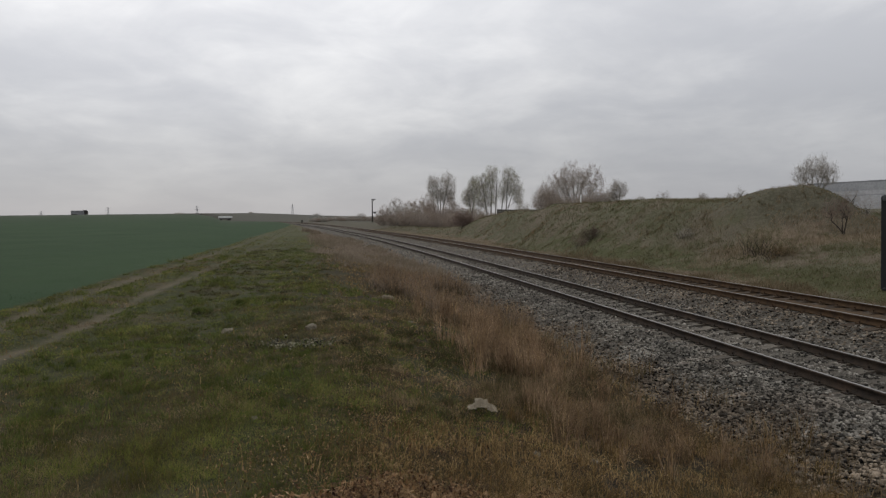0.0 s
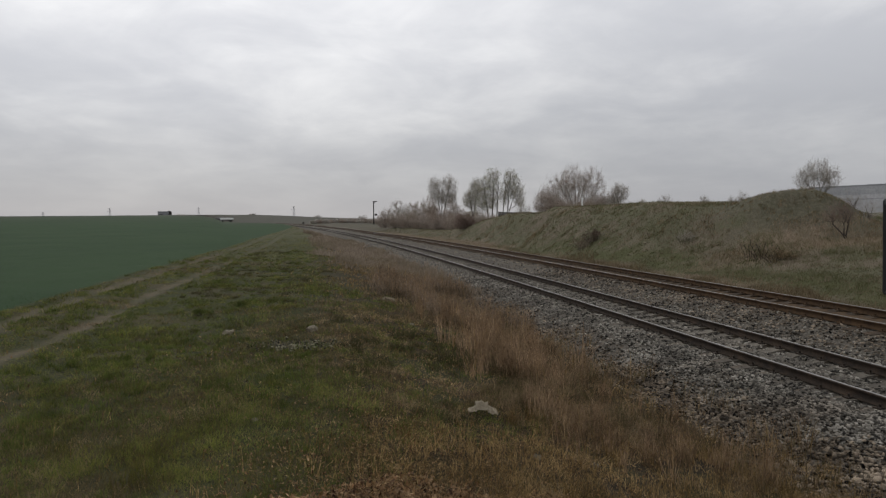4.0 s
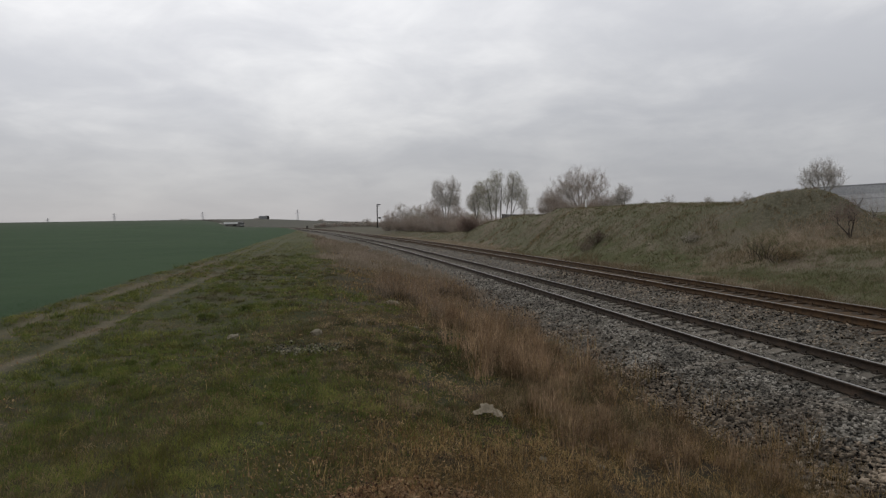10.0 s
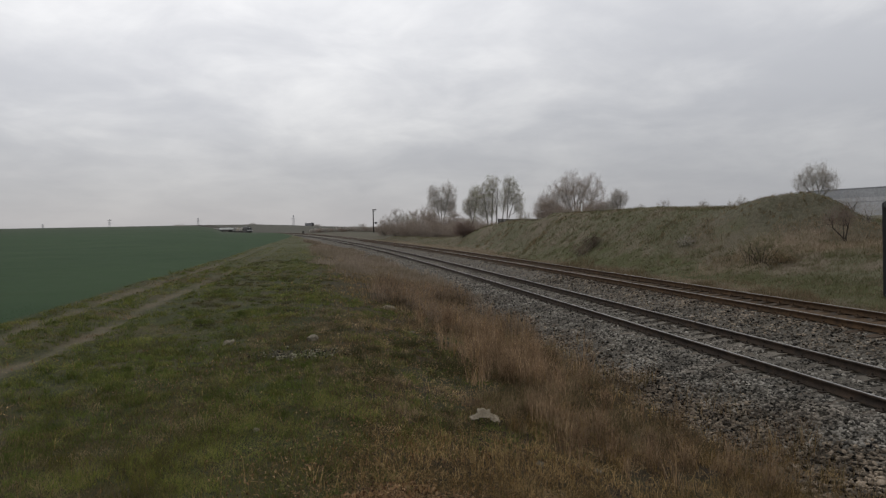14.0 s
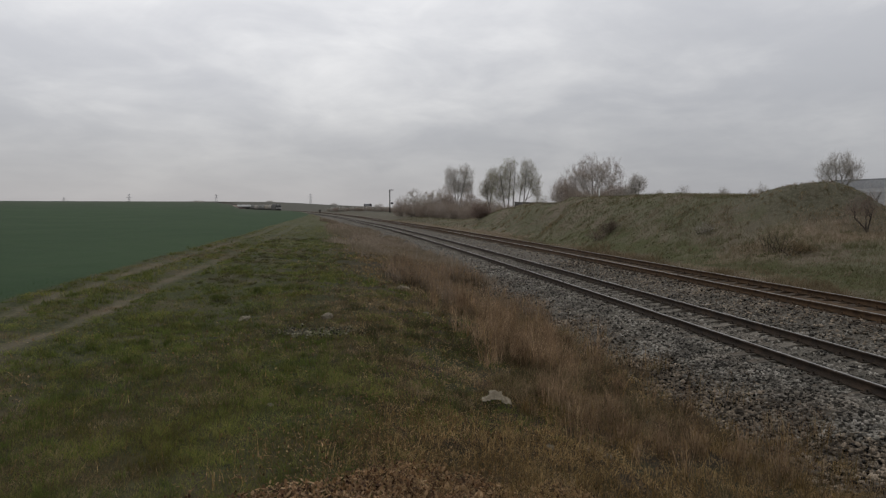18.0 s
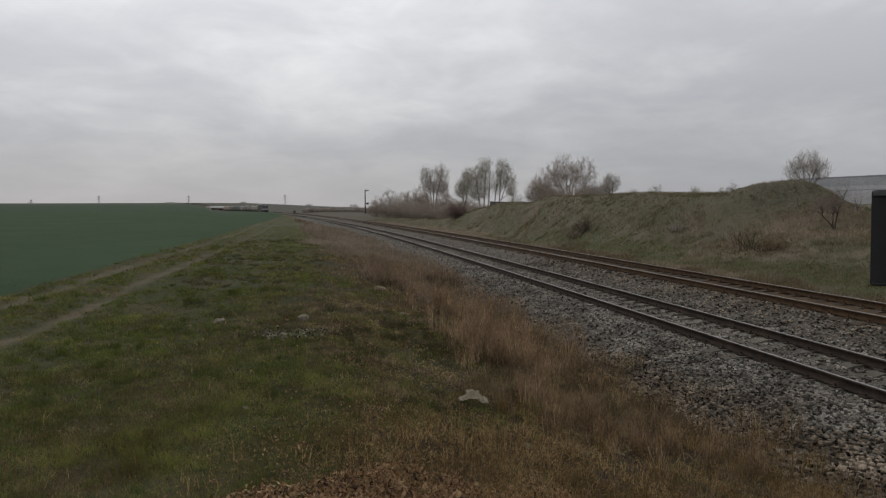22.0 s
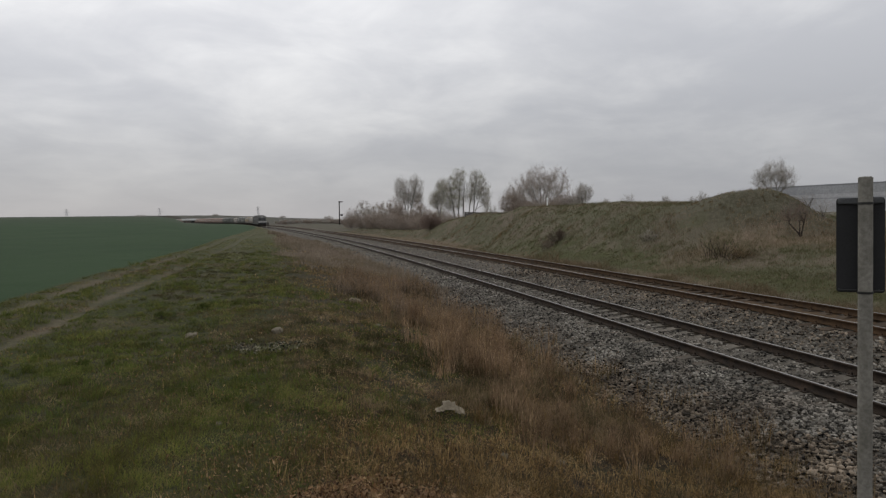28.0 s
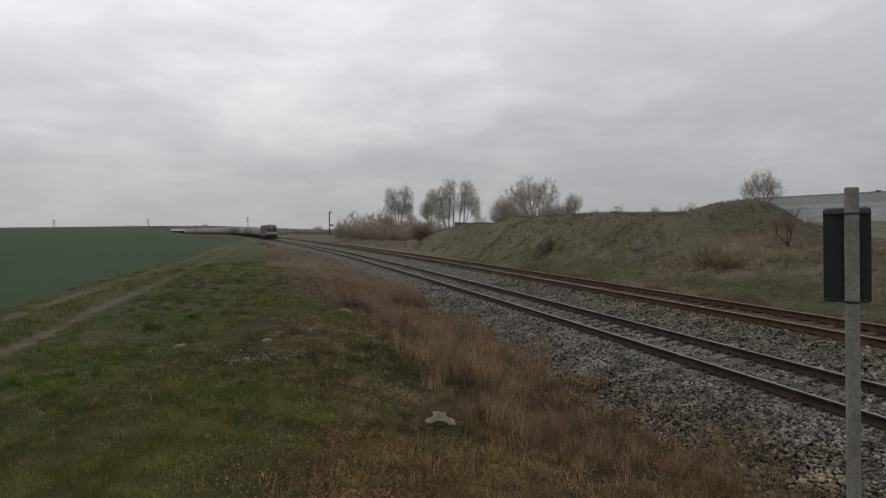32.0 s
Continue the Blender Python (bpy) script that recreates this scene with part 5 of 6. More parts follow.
    for az, r, el, wide, seed in ((2.0, 121, 0.75, 2.0, 25), (3.3, 115, 0.65, 2.2, 26), (4.7, 108, 0.35, 1.6, 27), (1.0, 126, 0.45, 2.2, 28)):
        bush("shrub", "brown leafless scrub on the end of the bank", az, r, el, wide, 6, seed, M_BARK, M_REDTWIG, 255, thin=0.009, group="scrub on the bank end", fuzz=6000)
    bush("shrub", "round dark reddish bush at the end of the bank", 1.75, 103, 0.40, 1.9, 7, 29, M_BARK, M_RUDDY, 360, thin=0.009, fuzz=9000)
    # the round-crowned tree and its thicket
    put("bare_tree", "round-crowned bare tree with two pale trunks above a thicket", -0.15, 168, [(-0.7, 2.6, 0.72, 0.98), (0.48, 2.7, 0.74, 1.08), (-0.1, 1.75, 1.15, 0.65), (0.75, 1.7, 0.45, 0.8)], [(-0.3, -0.62, 3.1), (-0.05, 0.55, 3.25), (-0.2, -0.1, 2.6)], 1054, 12, M_PALEBARK, M_TWIG,
        category="tree", up=0.7, clear=3.0, thin=0.010, stout=0.19, sink=0.4, fuzz=18200, fuzz_len=0.8)
    thicket = ((-4.0, 186, 1.72, 2.1), (-5.0, 188, 0.95, 1.4), (-3.1, 178, 1.25, 1.9), (-2.3, 172, 1.55, 2.0), (-1.35, 166, 2.0, 1.7), (-0.9, 160, 1.55, 1.5), (0.75, 160, 1.65, 1.6), (1.5, 152, 0.8, 1.8), (0.1, 150, 0.75, 2.0), (-0.9, 150, 0.6, 2.0),
               (-2.0, 156, 0.55, 2.2), (-3.0, 164, 0.6, 2.2), (-4.1, 172, 0.6, 2.2), (2.6, 138, 0.85, 2.0), (0.9, 136, 0.2, 1.9), (-0.4, 140, 0.1, 1.9))
    for i, (az, r, el, wide) in enumerate(thicket):
        bush("shrub", "dense brownish leafless thicket bush by the line", az, r, el, wide, 8, 30 + i, M_BARK, M_TWIG if i in (0, 2, 13) else M_REDTWIG, 345, sink=0.3, leaf=M_BUD if i in (3, 13) else None, leaves=2200, thin=0.012, group="thicket bushes", fuzz=9000, fuzz_len=0.7)
    # on and before the mound
    put("bare_shrub", "bare fine-twigged pale shrub behind the mound", 29.1, 47.5, [(29.1, 3.0, 1.35, 1.05), (28.3, 2.6, 0.75, 0.8), (29.9, 2.6, 0.75, 0.8)], [(29.1, 28.2, 2.6), (29.1, 28.7, 3.0), (29.15, 29.2, 3.1), (29.2, 29.7, 2.9), (29.15, 30.2, 2.4), (29.1, 27.9, 2.2), (29.1, 28.45, 2.4), (29.2, 29.95, 2.3)], 520, 54, M_PALEBARK, M_TWIG, up=1.0, pull=0.05, wobble=0.05, thin=0.0055, stout=0.02, fuzz=4500, fuzz_len=0.32)
    put("bare_shrub", "small dark bare tree on the slope", 30.9, 40.0, [(30.55, 0.2, 1.05, 0.85), (29.95, -0.15, 0.65, 0.5), (31.15, -0.05, 0.65, 0.6)], [(30.95, 30.75, -0.7), (30.93, 30.15, -0.75), (30.95, 31.1, -0.75)], 380, 58, M_DARKBARK, M_RUDDY, sink=0.05, up=0.15, pull=0.15, wobble=0.12, thin=0.0045, stout=0.05, fuzz=1500, fuzz_len=0.25)
    # scrub; the first one's twigs are darkened to stand in for a shaded hollow
    for i, (az, r, tall, wide, label) in enumerate(((12.5, 51.5, 1.05, 1.9, "dark reddish leafless scrub on the bank slope"), (11.6, 51.5, 0.9, 2.0, "dark reddish leafless scrub on the bank slope"), (25.35, 37.0, 1.75, 2.3, "tangled greyish leafless scrub with dark sticks on the bank slope"),
                                              (26.3, 36.0, 0.8, 1.7, "low leafless scrub on the bank slope"), (24.6, 37.6, 1.5, 1.1, "thin grey leafless scrub on the bank slope"), (27.0, 36.2, 0.45, 1.3, "low grey-brown scrub on the bank slope"), (19.8, 43.0, 0.7, 1.3, "thin grey leafless scrub on the bank slope"))):
        grown("bare_shrub", label, "shrub", az, r, [(0, tall * 0.55, wide / 2, tall * 0.5), (0.2 * wide, tall * 0.35, wide * 0.45, tall * 0.35)], [(0.1 * k - 0.25, (k - 2.5) * 0.17 * wide, tall * 0.5) for k in range(6)], 130, 52 + i, M_DARKBARK, M_TWIG if i == 6 else (M_WEED if i in (3, 5) else M_BANKTUFT if i in (2, 4) else M_HOLLOWTWIG if i == 0 else M_RUDDY), up=0.2, wobble=0.25, thin=0.008 if i == 0 else 0.0055, stout=0.02, sink=0.05, fuzz=1600 if i < 3 else 600, fuzz_len=0.25, group="bank scrub")
    for i, (az, r, el, wide) in enumerate(((18.3, 57, 1.85, 1.3), (21.2, 54, 1.7, 0.8), (24.0, 49, 1.9, 0.8), (23.4, 50, 1.55, 0.9), (31.4, 46, 1.95, 1.8), (16.4, 60, 1.45, 1.0), (32.4, 44, 1.4, 1.8), (25.0, 48, 1.6, 0.7))):
        bush("bare_shrub", "little leafless bush on the crest of the bank", az, r, el, wide, 4, 60 + i, M_BARK, M_TWIG, 90, sink=0.08, thin=0.005, wobble=0.18, group="bank bushes", fuzz=520, fuzz_len=0.2)
    # a low hedge beyond the line
    dice = random.Random(9)
    for i in range(15):
        bush("hedge_bush", "low dark brown leafless hedge bush beyond the line", -10.9 + 0.46 * i, 300 + dice.uniform(-8, 8), 0.06 + dice.uniform(-0.05, 0.06), 0.85, 3, 120 + i, M_BARK, M_REDTWIG if i % 2 else M_TWIG, 105, sink=0.3, thin=0.02, group="hedge bushes", fuzz=3900)
    # lone bushes on the ridge
    for i, (az, r, el, wide) in enumerate(((-10.6, 700, 0.38, 0.7), (-6.9, 520, 0.42, 0.9), (-7.6, 500, 0.14, 1.3), (-6.2, 480, 0.10, 1.2), (-5.4, 470, 0.12, 1.2), (-8.4, 520, 0.10, 1.2), (-15.9, 690, 0.58, 0.5), (-21.5, 610, 0.60, 0.9))):
        bush("far_bush", "distant grey-brown bush on the low ridge", az, r, el, wide, 4, 80 + i, M_BARK, M_TWIG, 135, sink=0.3, thin=0.025, group="far bushes", fuzz=1820, fuzz_len=0.9)


build_trees()


def build_weeds():
    for i, (x, y, h, w) in enumerate(((-5.35, 14.7, 0.07, 0.5), (-4.92, 16.1, 0.06, 0.5), (-7.33, 27.5, 0.10, 0.8))):
        grown("weed_clump", "dark withered weed clump in the meadow", "weed", math.degrees(math.atan2(x, y)), math.hypot(x, y), [(0, h * 0.5, w / 2, h * 0.5)], [(0.02 * k - 0.05, 0.08 * k - 0.2, h * 0.7) for k in range(6)], 110, 200 + i, M_DARKBARK, M_TUSSOCK, up=0.1, wobble=0.25, thin=0.0035, stout=0.005, sink=0.02, group="weed clumps", fuzz=1300, fuzz_len=0.06)


build_weeds()

# ---------------------------------------------------------------- sign by the line
M_POST = surface("weathered_concrete_post", (0.175, 0.166, 0.143), (0.235, 0.224, 0.196), 5, 0.85, bump=0.2, bump_scale=40, stain=(0.125, 0.118, 0.092), stain_scale=3)
M_BOARD = surface("black_board_back", (0.013, 0.013, 0.014), (0.020, 0.020, 0.022), 6, 0.7, 0.0, 0.08, 60)
M_EDGE = surface("dull_metal_edge", (0.07, 0.072, 0.075), (0.11, 0.112, 0.115), 8, 0.5, 0.5, 0.1)
M_BAND = surface("dark_steel_band", (0.03, 0.03, 0.03), (0.055, 0.053, 0.05), 9, 0.6, 0.6, 0.1)


def build_sign():
    x, y = polar(35.36, 5.35)
    g = on_ground(x, y)
    sign = thing("line_side_sign", "black signal board seen from behind on a grey post", "sign", pose(x, y, g, 0, -0.6, -35.1))
    top = 2.965 - g
    bm = rod((0, 0, -0.25), (0, 0, top), 0.045, 0.044, 20)
    part("post", bm, M_POST, sign, "weathered grey round post")
    cap = rod((0, 0, top), (0, 0, top + 0.006), 0.042, 0.036, 20)
    part("post_cap", cap, M_POST, sign)
    lo, hi = 2.18 - g, 2.832 - g
    off = -0.030
    outline = []
    for cx, cz, a0 in ((off + 0.123, hi - 0.02, 0), (off - 0.123, hi - 0.02, 90), (off - 0.123, lo + 0.02, 180), (off + 0.123, lo + 0.02, 270)):
        for a in (0, 30, 60, 90):
            outline.append((cx + 0.02 * math.cos(radians(a0 + a)), cz + 0.02 * math.sin(radians(a0 + a))))
    board = part("board", prism(outline, 0.006, "Y", 0.072), M_BOARD, sign, "black rear of the signal board")
    for name, z in (("top_fold", hi - 0.022), ("bottom_fold", lo + 0.012)):
        part(name, box((0.268, 0.02, 0.036 if name == "top_fold" else 0.014), (off, 0.060, z), 0.003), M_EDGE if name == "top_fold" else M_BAND, board)
    for z in (hi - 0.040, lo + 0.008):
        bm = rod((0, 0, z - 0.008), (0, 0, z + 0.008), 0.0475, sides=20)
        add_box(bm, (0.14, 0.012, 0.014), (0, 0.06, z), 0.002)
        part("clamp_band", bm, M_BAND, sign)
    for dx in (-0.125, 0.108):
        part("rivet", rod((off + dx, 0.066, lo + 0.02), (off + dx, 0.062, lo + 0.02), 0.006, sides=8), M_EDGE, board)


build_sign()

# ---------------------------------------------------------------- stones and litter
M_PALE = surface("pale_limestone", (0.13, 0.112, 0.082), (0.22, 0.192, 0.145), 14, 0.9, bump=0.6, bump_scale=50, stain=(0.2, 0.17, 0.13), stain_scale=9)
M_SPILL = surface("dirty_gravel", (0.03, 0.028, 0.019), (0.165, 0.152, 0.108), 9, 0.95, bump=0.1, island=0.9)
M_PAPER = surface("weathered_white_sheet", (0.165, 0.138, 0.098), (0.275, 0.238, 0.175), 10, 0.85, bump=0.2, stain=(0.150, 0.115, 0.072), stain_scale=8)


def slab(name, label, x, y, size, seed, material, category="stone", lift=0.0):
    rng = random.Random(seed)
    bm = bmesh.new()
    bmesh.ops.create_icosphere(bm, subdivisions=2, radius=1.0)
    for v in bm.verts:
        n = noise.noise(v.co * 1.7 + Vector((seed, 0, 0)))
        v.co = Vector((v.co.x * size[0], v.co.y * size[1], v.co.z * size[2])) * (1 + 0.45 * n)
    me = bpy.data.meshes.new(name)
    bm.to_mesh(me)
    bm.free()
    me.materials.append(material)
    ob = new(name, me)
    ob.matrix_basis = pose(x, y, on_ground(x, y) + size[2] * 0.45 + lift, rng.uniform(-6, 6), rng.uniform(-6, 6), rng.uniform(0, 180))
    return tagged(ob, label, category)


def build_litter():
    # a crumpled pale sheet with a ridge and a hanging corner
    x, y = 0.43, 8.02
    rng = np.random.default_rng(3)
    sheet = thing("crumpled_sheet", "crumpled off-white sheet lying in the grass", "litter", pose(x, y, on_ground(x, y) + 0.02, 0, 0, 8))
    for name, x0, x1, crest, front, back, skew in (("ridged_fold", -0.08, 0.07, 0.11, 0.03, 0.02, 0.02), ("flat_fold", -0.17, -0.07, 0.055, 0.03, 0.02, 0.0), ("hanging_corner", 0.06, 0.17, 0.085, 0.0, 0.03, 0.07)):
        bm = bmesh.new()
        bmesh.ops.create_grid(bm, x_segments=9, y_segments=8, size=1.0)
        for v in bm.verts:
            a, b = (v.co.x + 1) / 2, (v.co.y + 1) / 2
            narrow = 1 - 0.75 * a if name == "hanging_corner" else (0.45 + 0.55 * a if name == "flat_fold" else 1.0)
            ridge = crest * (1 - abs(2 * b - 0.9) ** 1.4 * 0.9) * narrow
            crumple = 0.020 * noise.noise(Vector((a * 3 + x0 * 20, b * 3, 2))) + 0.004 * math.sin(a * 13 + b * 3)
            v.co = Vector((x0 + (x1 - x0) * a, -0.10 + 0.20 * b - skew * a, 0.03 + front * (1 - b) + back * b + ridge + crumple))
        bmesh.ops.solidify(bm, geom=list(bm.faces), thickness=0.004)
        part(name, bm, M_PAPER, sheet)
    # fallen pale stalks and a split stick beside the ballast
    for i, (px, py, length, turn, thick) in enumerate(((3.82, 8.42, 0.62, 40, 0.008), (4.07, 8.36, 0.55, 44, 0.007), (4.35, 8.0, 0.22, 10, 0.016), (4.5, 7.35, 0.4, 62, 0.009))):
        stick = thing("fallen_stalk", "pale dry fallen stalk lying beside the ballast", "stalk", pose(px, py, on_ground(px, py) + 0.05, 0, 3, -turn), "fallen stalks")
        bm = bmesh.new()
        for k in range(3):
            p0, p1 = Vector((-length / 2 + k * length / 3, 0.012 * (k % 2), 0.01 * k)), Vector((-length / 2 + (k + 1) * length / 3, 0.012 * ((k + 1) % 2), 0.01 * (k + 1)))
            add_rod(bm, p0, p1, thick * (1 - 0.2 * k), thick * (0.8 - 0.2 * k), 6)
        part("stem", bm, M_PAPER, stick)
    slab("pale_stone", "flat pale stone in the dry grass", -1.65, 19.4, (0.20, 0.12, 0.09), 2, M_PAPER, lift=0.02)
    slab("pale_stone", "flat pale stone lying in the meadow", -2.45, 12.25, (0.14, 0.09, 0.07), 3, M_PALE)
    slab("pale_stone", "flat pinkish-grey stone lying in the meadow", -3.98, 12.2, (0.15, 0.09, 0.05), 4, M_PALE)
    slab("pale_stone", "pale stone chip at the foot of the bank", 12.97, 43.1, (0.13, 0.10, 0.08), 5, M_PAPER)
    slab("pale_stone", "pale stone chip at the foot of the bank", 12.22, 44.0, (0.10, 0.08, 0.06), 6, M_PAPER)
    slab("pale_stone", "small light stone in the short grass", 0.9, 6.6, (0.05, 0.04, 0.03), 7, M_PALE)
    slab("pale_stone", "small light stone in the short grass", 1.55, 6.9, (0.06, 0.045, 0.03), 8, M_PALE)
    slab("pale_stone", "light stone lying under the dead stalks", 2.6, 9.2, (0.07, 0.05, 0.04), 9, M_PALE)
    slab("pale_stone", "light stone beside the ballast", 3.75, 7.55, (0.06, 0.05, 0.03), 10, M_PALE)
    slab("pale_stone", "small light stone in the meadow grass", -2.0, 6.9, (0.045, 0.035, 0.02), 12, M_PALE)
    slab("pale_stone", "small light stone on the short grass", -0.75, 14.6, (0.10, 0.07, 0.03), 13, M_PALE)
    # a spill of gravel in the meadow
    n = 800
    gx, gy = rng.normal(-2.44, 0.34, n), rng.normal(10.95, 0.20, n)
    size = rng.uniform(0.010, 0.028, n)
    z = terrain(gx, gy) + 0.012 + size * 0.9
    octa = np.array(((1, 0, 0), (0, 1, 0), (-1, 0, 0), (0, -1, 0), (0, 0, 0.8), (0, 0, -0.8)))
    v = octa[None] * (1 + rng.uniform(-0.4, 0.4, (n, 6, 3))) * size[:, None, None] + np.stack((gx, gy, z), -1)[:, None]
    f = np.array(((0, 1, 4), (1, 2, 4), (2, 3, 4), (3, 0, 4), (1, 0, 5), (2, 1, 5), (3, 2, 5), (0, 3, 5)))
    ob = new("gravel_spill", mesh_of("gravel_spill", v, (f[None] + (np.arange(n) * 6)[:, None, None]).reshape(-1, 3), M_SPILL))
    tagged(ob, "spilled grey gravel in the meadow grass", "gravel", kind="stuff")


build_litter()

# ---------------------------------------------------------------- built things in the distance
M_WALL = surface("pale_metal_cladding", (0.33, 0.336, 0.348), (0.39, 0.396, 0.408), 0.2, 0.6, 0.0, 0.05, 3, stain=(0.33, 0.33, 0.33), stain_scale=0.15)
M_WALL2 = surface("white_cladding", (0.42, 0.42, 0.428), (0.50, 0.50, 0.508), 0.2, 0.6, 0.0, 0.05, 3)
M_ROOF = surface("grey_roof_edge", (0.20, 0.205, 0.21), (0.27, 0.275, 0.28), 0.4, 0.7, 0.1, 0.05, 3)
M_POLE = surface("dark_tarred_pole", (0.030, 0.028, 0.026), (0.055, 0.050, 0.046), 3, 0.85)
M_STEEL = surface("galvanised_steel", (0.40, 0.405, 0.41), (0.50, 0.505, 0.51), 1, 0.6, 0.3, 0.05)
M_WHITE = surface("white_paint", (0.70, 0.70, 0.68), (0.82, 0.82, 0.80), 2, 0.5, 0.0, 0.05)
M_TYRE = surface("black_rubber", (0.015, 0.015, 0.015), (0.03, 0.03, 0.03), 6, 0.9)
M_WOOD = surface("grey_fence_wood", (0.06, 0.055, 0.05), (0.12, 0.11, 0.10), 4, 0.9)


def build_hall():
    ax, ay = polar(28.6, 206)
    bx, by = polar(50, 172)
    length = math.hypot(bx - ax, by - ay)
    turn = math.degrees(math.atan2(by - ay, bx - ax))
    g = min(on_ground(ax, ay), on_ground(bx, by)) - 0.3
    hall = thing("industrial_hall", "long pale grey industrial hall with a flat roof", "building", pose(ax, ay, g, 0, 0, turn))
    h = 10.1 - g
    part("wall", box((length, 40, h - 0.5), (length / 2, 20, (h - 0.5) / 2)), M_WALL, hall)
    part("roof", prism(((0, h - 0.5), (40, h - 0.5), (40, h - 0.1), (20, h + 0.1), (0, h - 0.1)), length + 0.6, "X", length / 2), M_ROOF, hall)
    part("white_band", box((length + 0.1, 0.1, 1.0), (length / 2, -0.06, h - 3.0)), M_WALL2, hall)
    n = 16
    for i in range(n):
        w = length / n
        part("wall_panel", box((w - 0.03, 0.12, 2.0), (w * (i + 0.5), -0.06, h - 1.55), 0.02), M_WALL, hall)
        part("lower_panel", box((w - 0.03, 0.12, h - 3.9), (w * (i + 0.5), -0.06, (h - 3.9) / 2 + 0.1), 0.02), M_WALL2, hall)
    part("roof_vent", prism(((-1.5, 0), (-0.9, 0.22), (0.2, 0.28), (0.5, 0.5), (0.9, 0.25), (1.5, 0)), 2.0, "Y", 6.0, 0.02), M_POLE, hall, "dark roof ventilator").location = (length * 0.375, 0, h - 0.05)


def build_pole():
    x, y = polar(-5.97, 262)
    g = on_ground(x, y)
    pole = thing("line_side_mast", "dark wooden mast with a short arm by the line", "pole", pose(x, y, g, 0, 0, 6))
    top = EYE_Z + 262 * math.tan(radians(1.55)) - g
    part("mast", rod((0, 0, -0.4), (0, 0, top), 0.25, 0.20, 10), M_POLE, pole)
    part("arm", box((1.6, 0.2, 0.3), (0.55, 0, top - 0.1), 0.02), M_POLE, pole)
    part("brace", rod((0.05, 0, top - 1.0), (1.0, 0, top - 0.2), 0.06), M_POLE, pole)
    part("box", box((0.9, 0.5, 0.75), (0.9, 0, top * 0.42), 0.03), M_POLE, pole, "dark equipment box")
    part("bracket", rod((0, 0, top * 0.42), (0.9, 0, top * 0.42), 0.07), M_POLE, pole)


def build_pylons():
    for az, el, r in ((-30.9, 0.80, 1500), (-26.5, 1.10, 1500), (-20.1, 1.11, 1480), (-12.6, 1.20, 1450)):
        x, y = polar(az, r)
        g = on_ground(x, y)
        h = EYE_Z + r * math.tan(radians(el)) - g
        py = thing("pylon", "faint lattice power pylon on the horizon", "pylon", pose(x, y, g, 0, 0, -az + 25), "pylons")
        bm = bmesh.new()
        for sx, sy in product((-1, 1), (-1, 1)):
            add_rod(bm, (sx * 2.6, sy * 2.6, -1), (sx * 0.5, sy * 0.5, h), 0.24, 0.18, 4)
        for i in range(7):
            z0, z1 = h * i / 7, h * (i + 1) / 7
            w0, w1 = 2.6 - 2.1 * i / 7, 2.6 - 2.1 * (i + 1) / 7
            for sx in (-1, 1):
                add_rod(bm, (sx * w0, -w0, z0), (sx * w1, w1, z1), 0.1, None, 4)
                add_rod(bm, (-w0, sx * w0, z0), (w1, sx * w1, z1), 0.1, None, 4)
        part("lattice_tower", bm, M_STEEL, py)
        for z, w in ((h * 0.92, 4.2), (h * 0.74, 6.4)):
            part("crossarm", add_rod(rod((-w, 0, z), (w, 0, z), 0.2, None, 4), (-w, 0, z), (0, 0, z + 1.3), 0.14, None, 4), M_STEEL, py)


def build_trailer():
    x, y = polar(-17.96, 396)
    g = on_ground(x, y)
    t = thing("farm_trailer", "white box trailer standing at the far field edge", "trailer", pose(x, y, g, 0, 0, 18))
    part("body", box((7.4, 2.4, 0.95), (0, 0, 1.82), 0.08), M_WHITE, t, "white box body")
    part("chassis", box((6.6, 1.9, 0.35), (0, 0, 1.12), 0.03), M_WOOD, t)
    part("drawbar", box((1.2, 0.2, 0.2), (-3.9, 0, 0.68), 0.03), M_POLE, t)
    for sx, sy in product((-2.2, 1.5, 2.5), (-0.95, 0.95)):
        part("wheel", rod((sx, sy - 0.14, 0.5), (sx, sy + 0.14, 0.5), 0.5, None, 16), M_TYRE, t)
    part("underrun_panel", box((2.0, 0.08, 0.4), (-0.2, -1.16, 0.72), 0.01), M_WOOD, t)


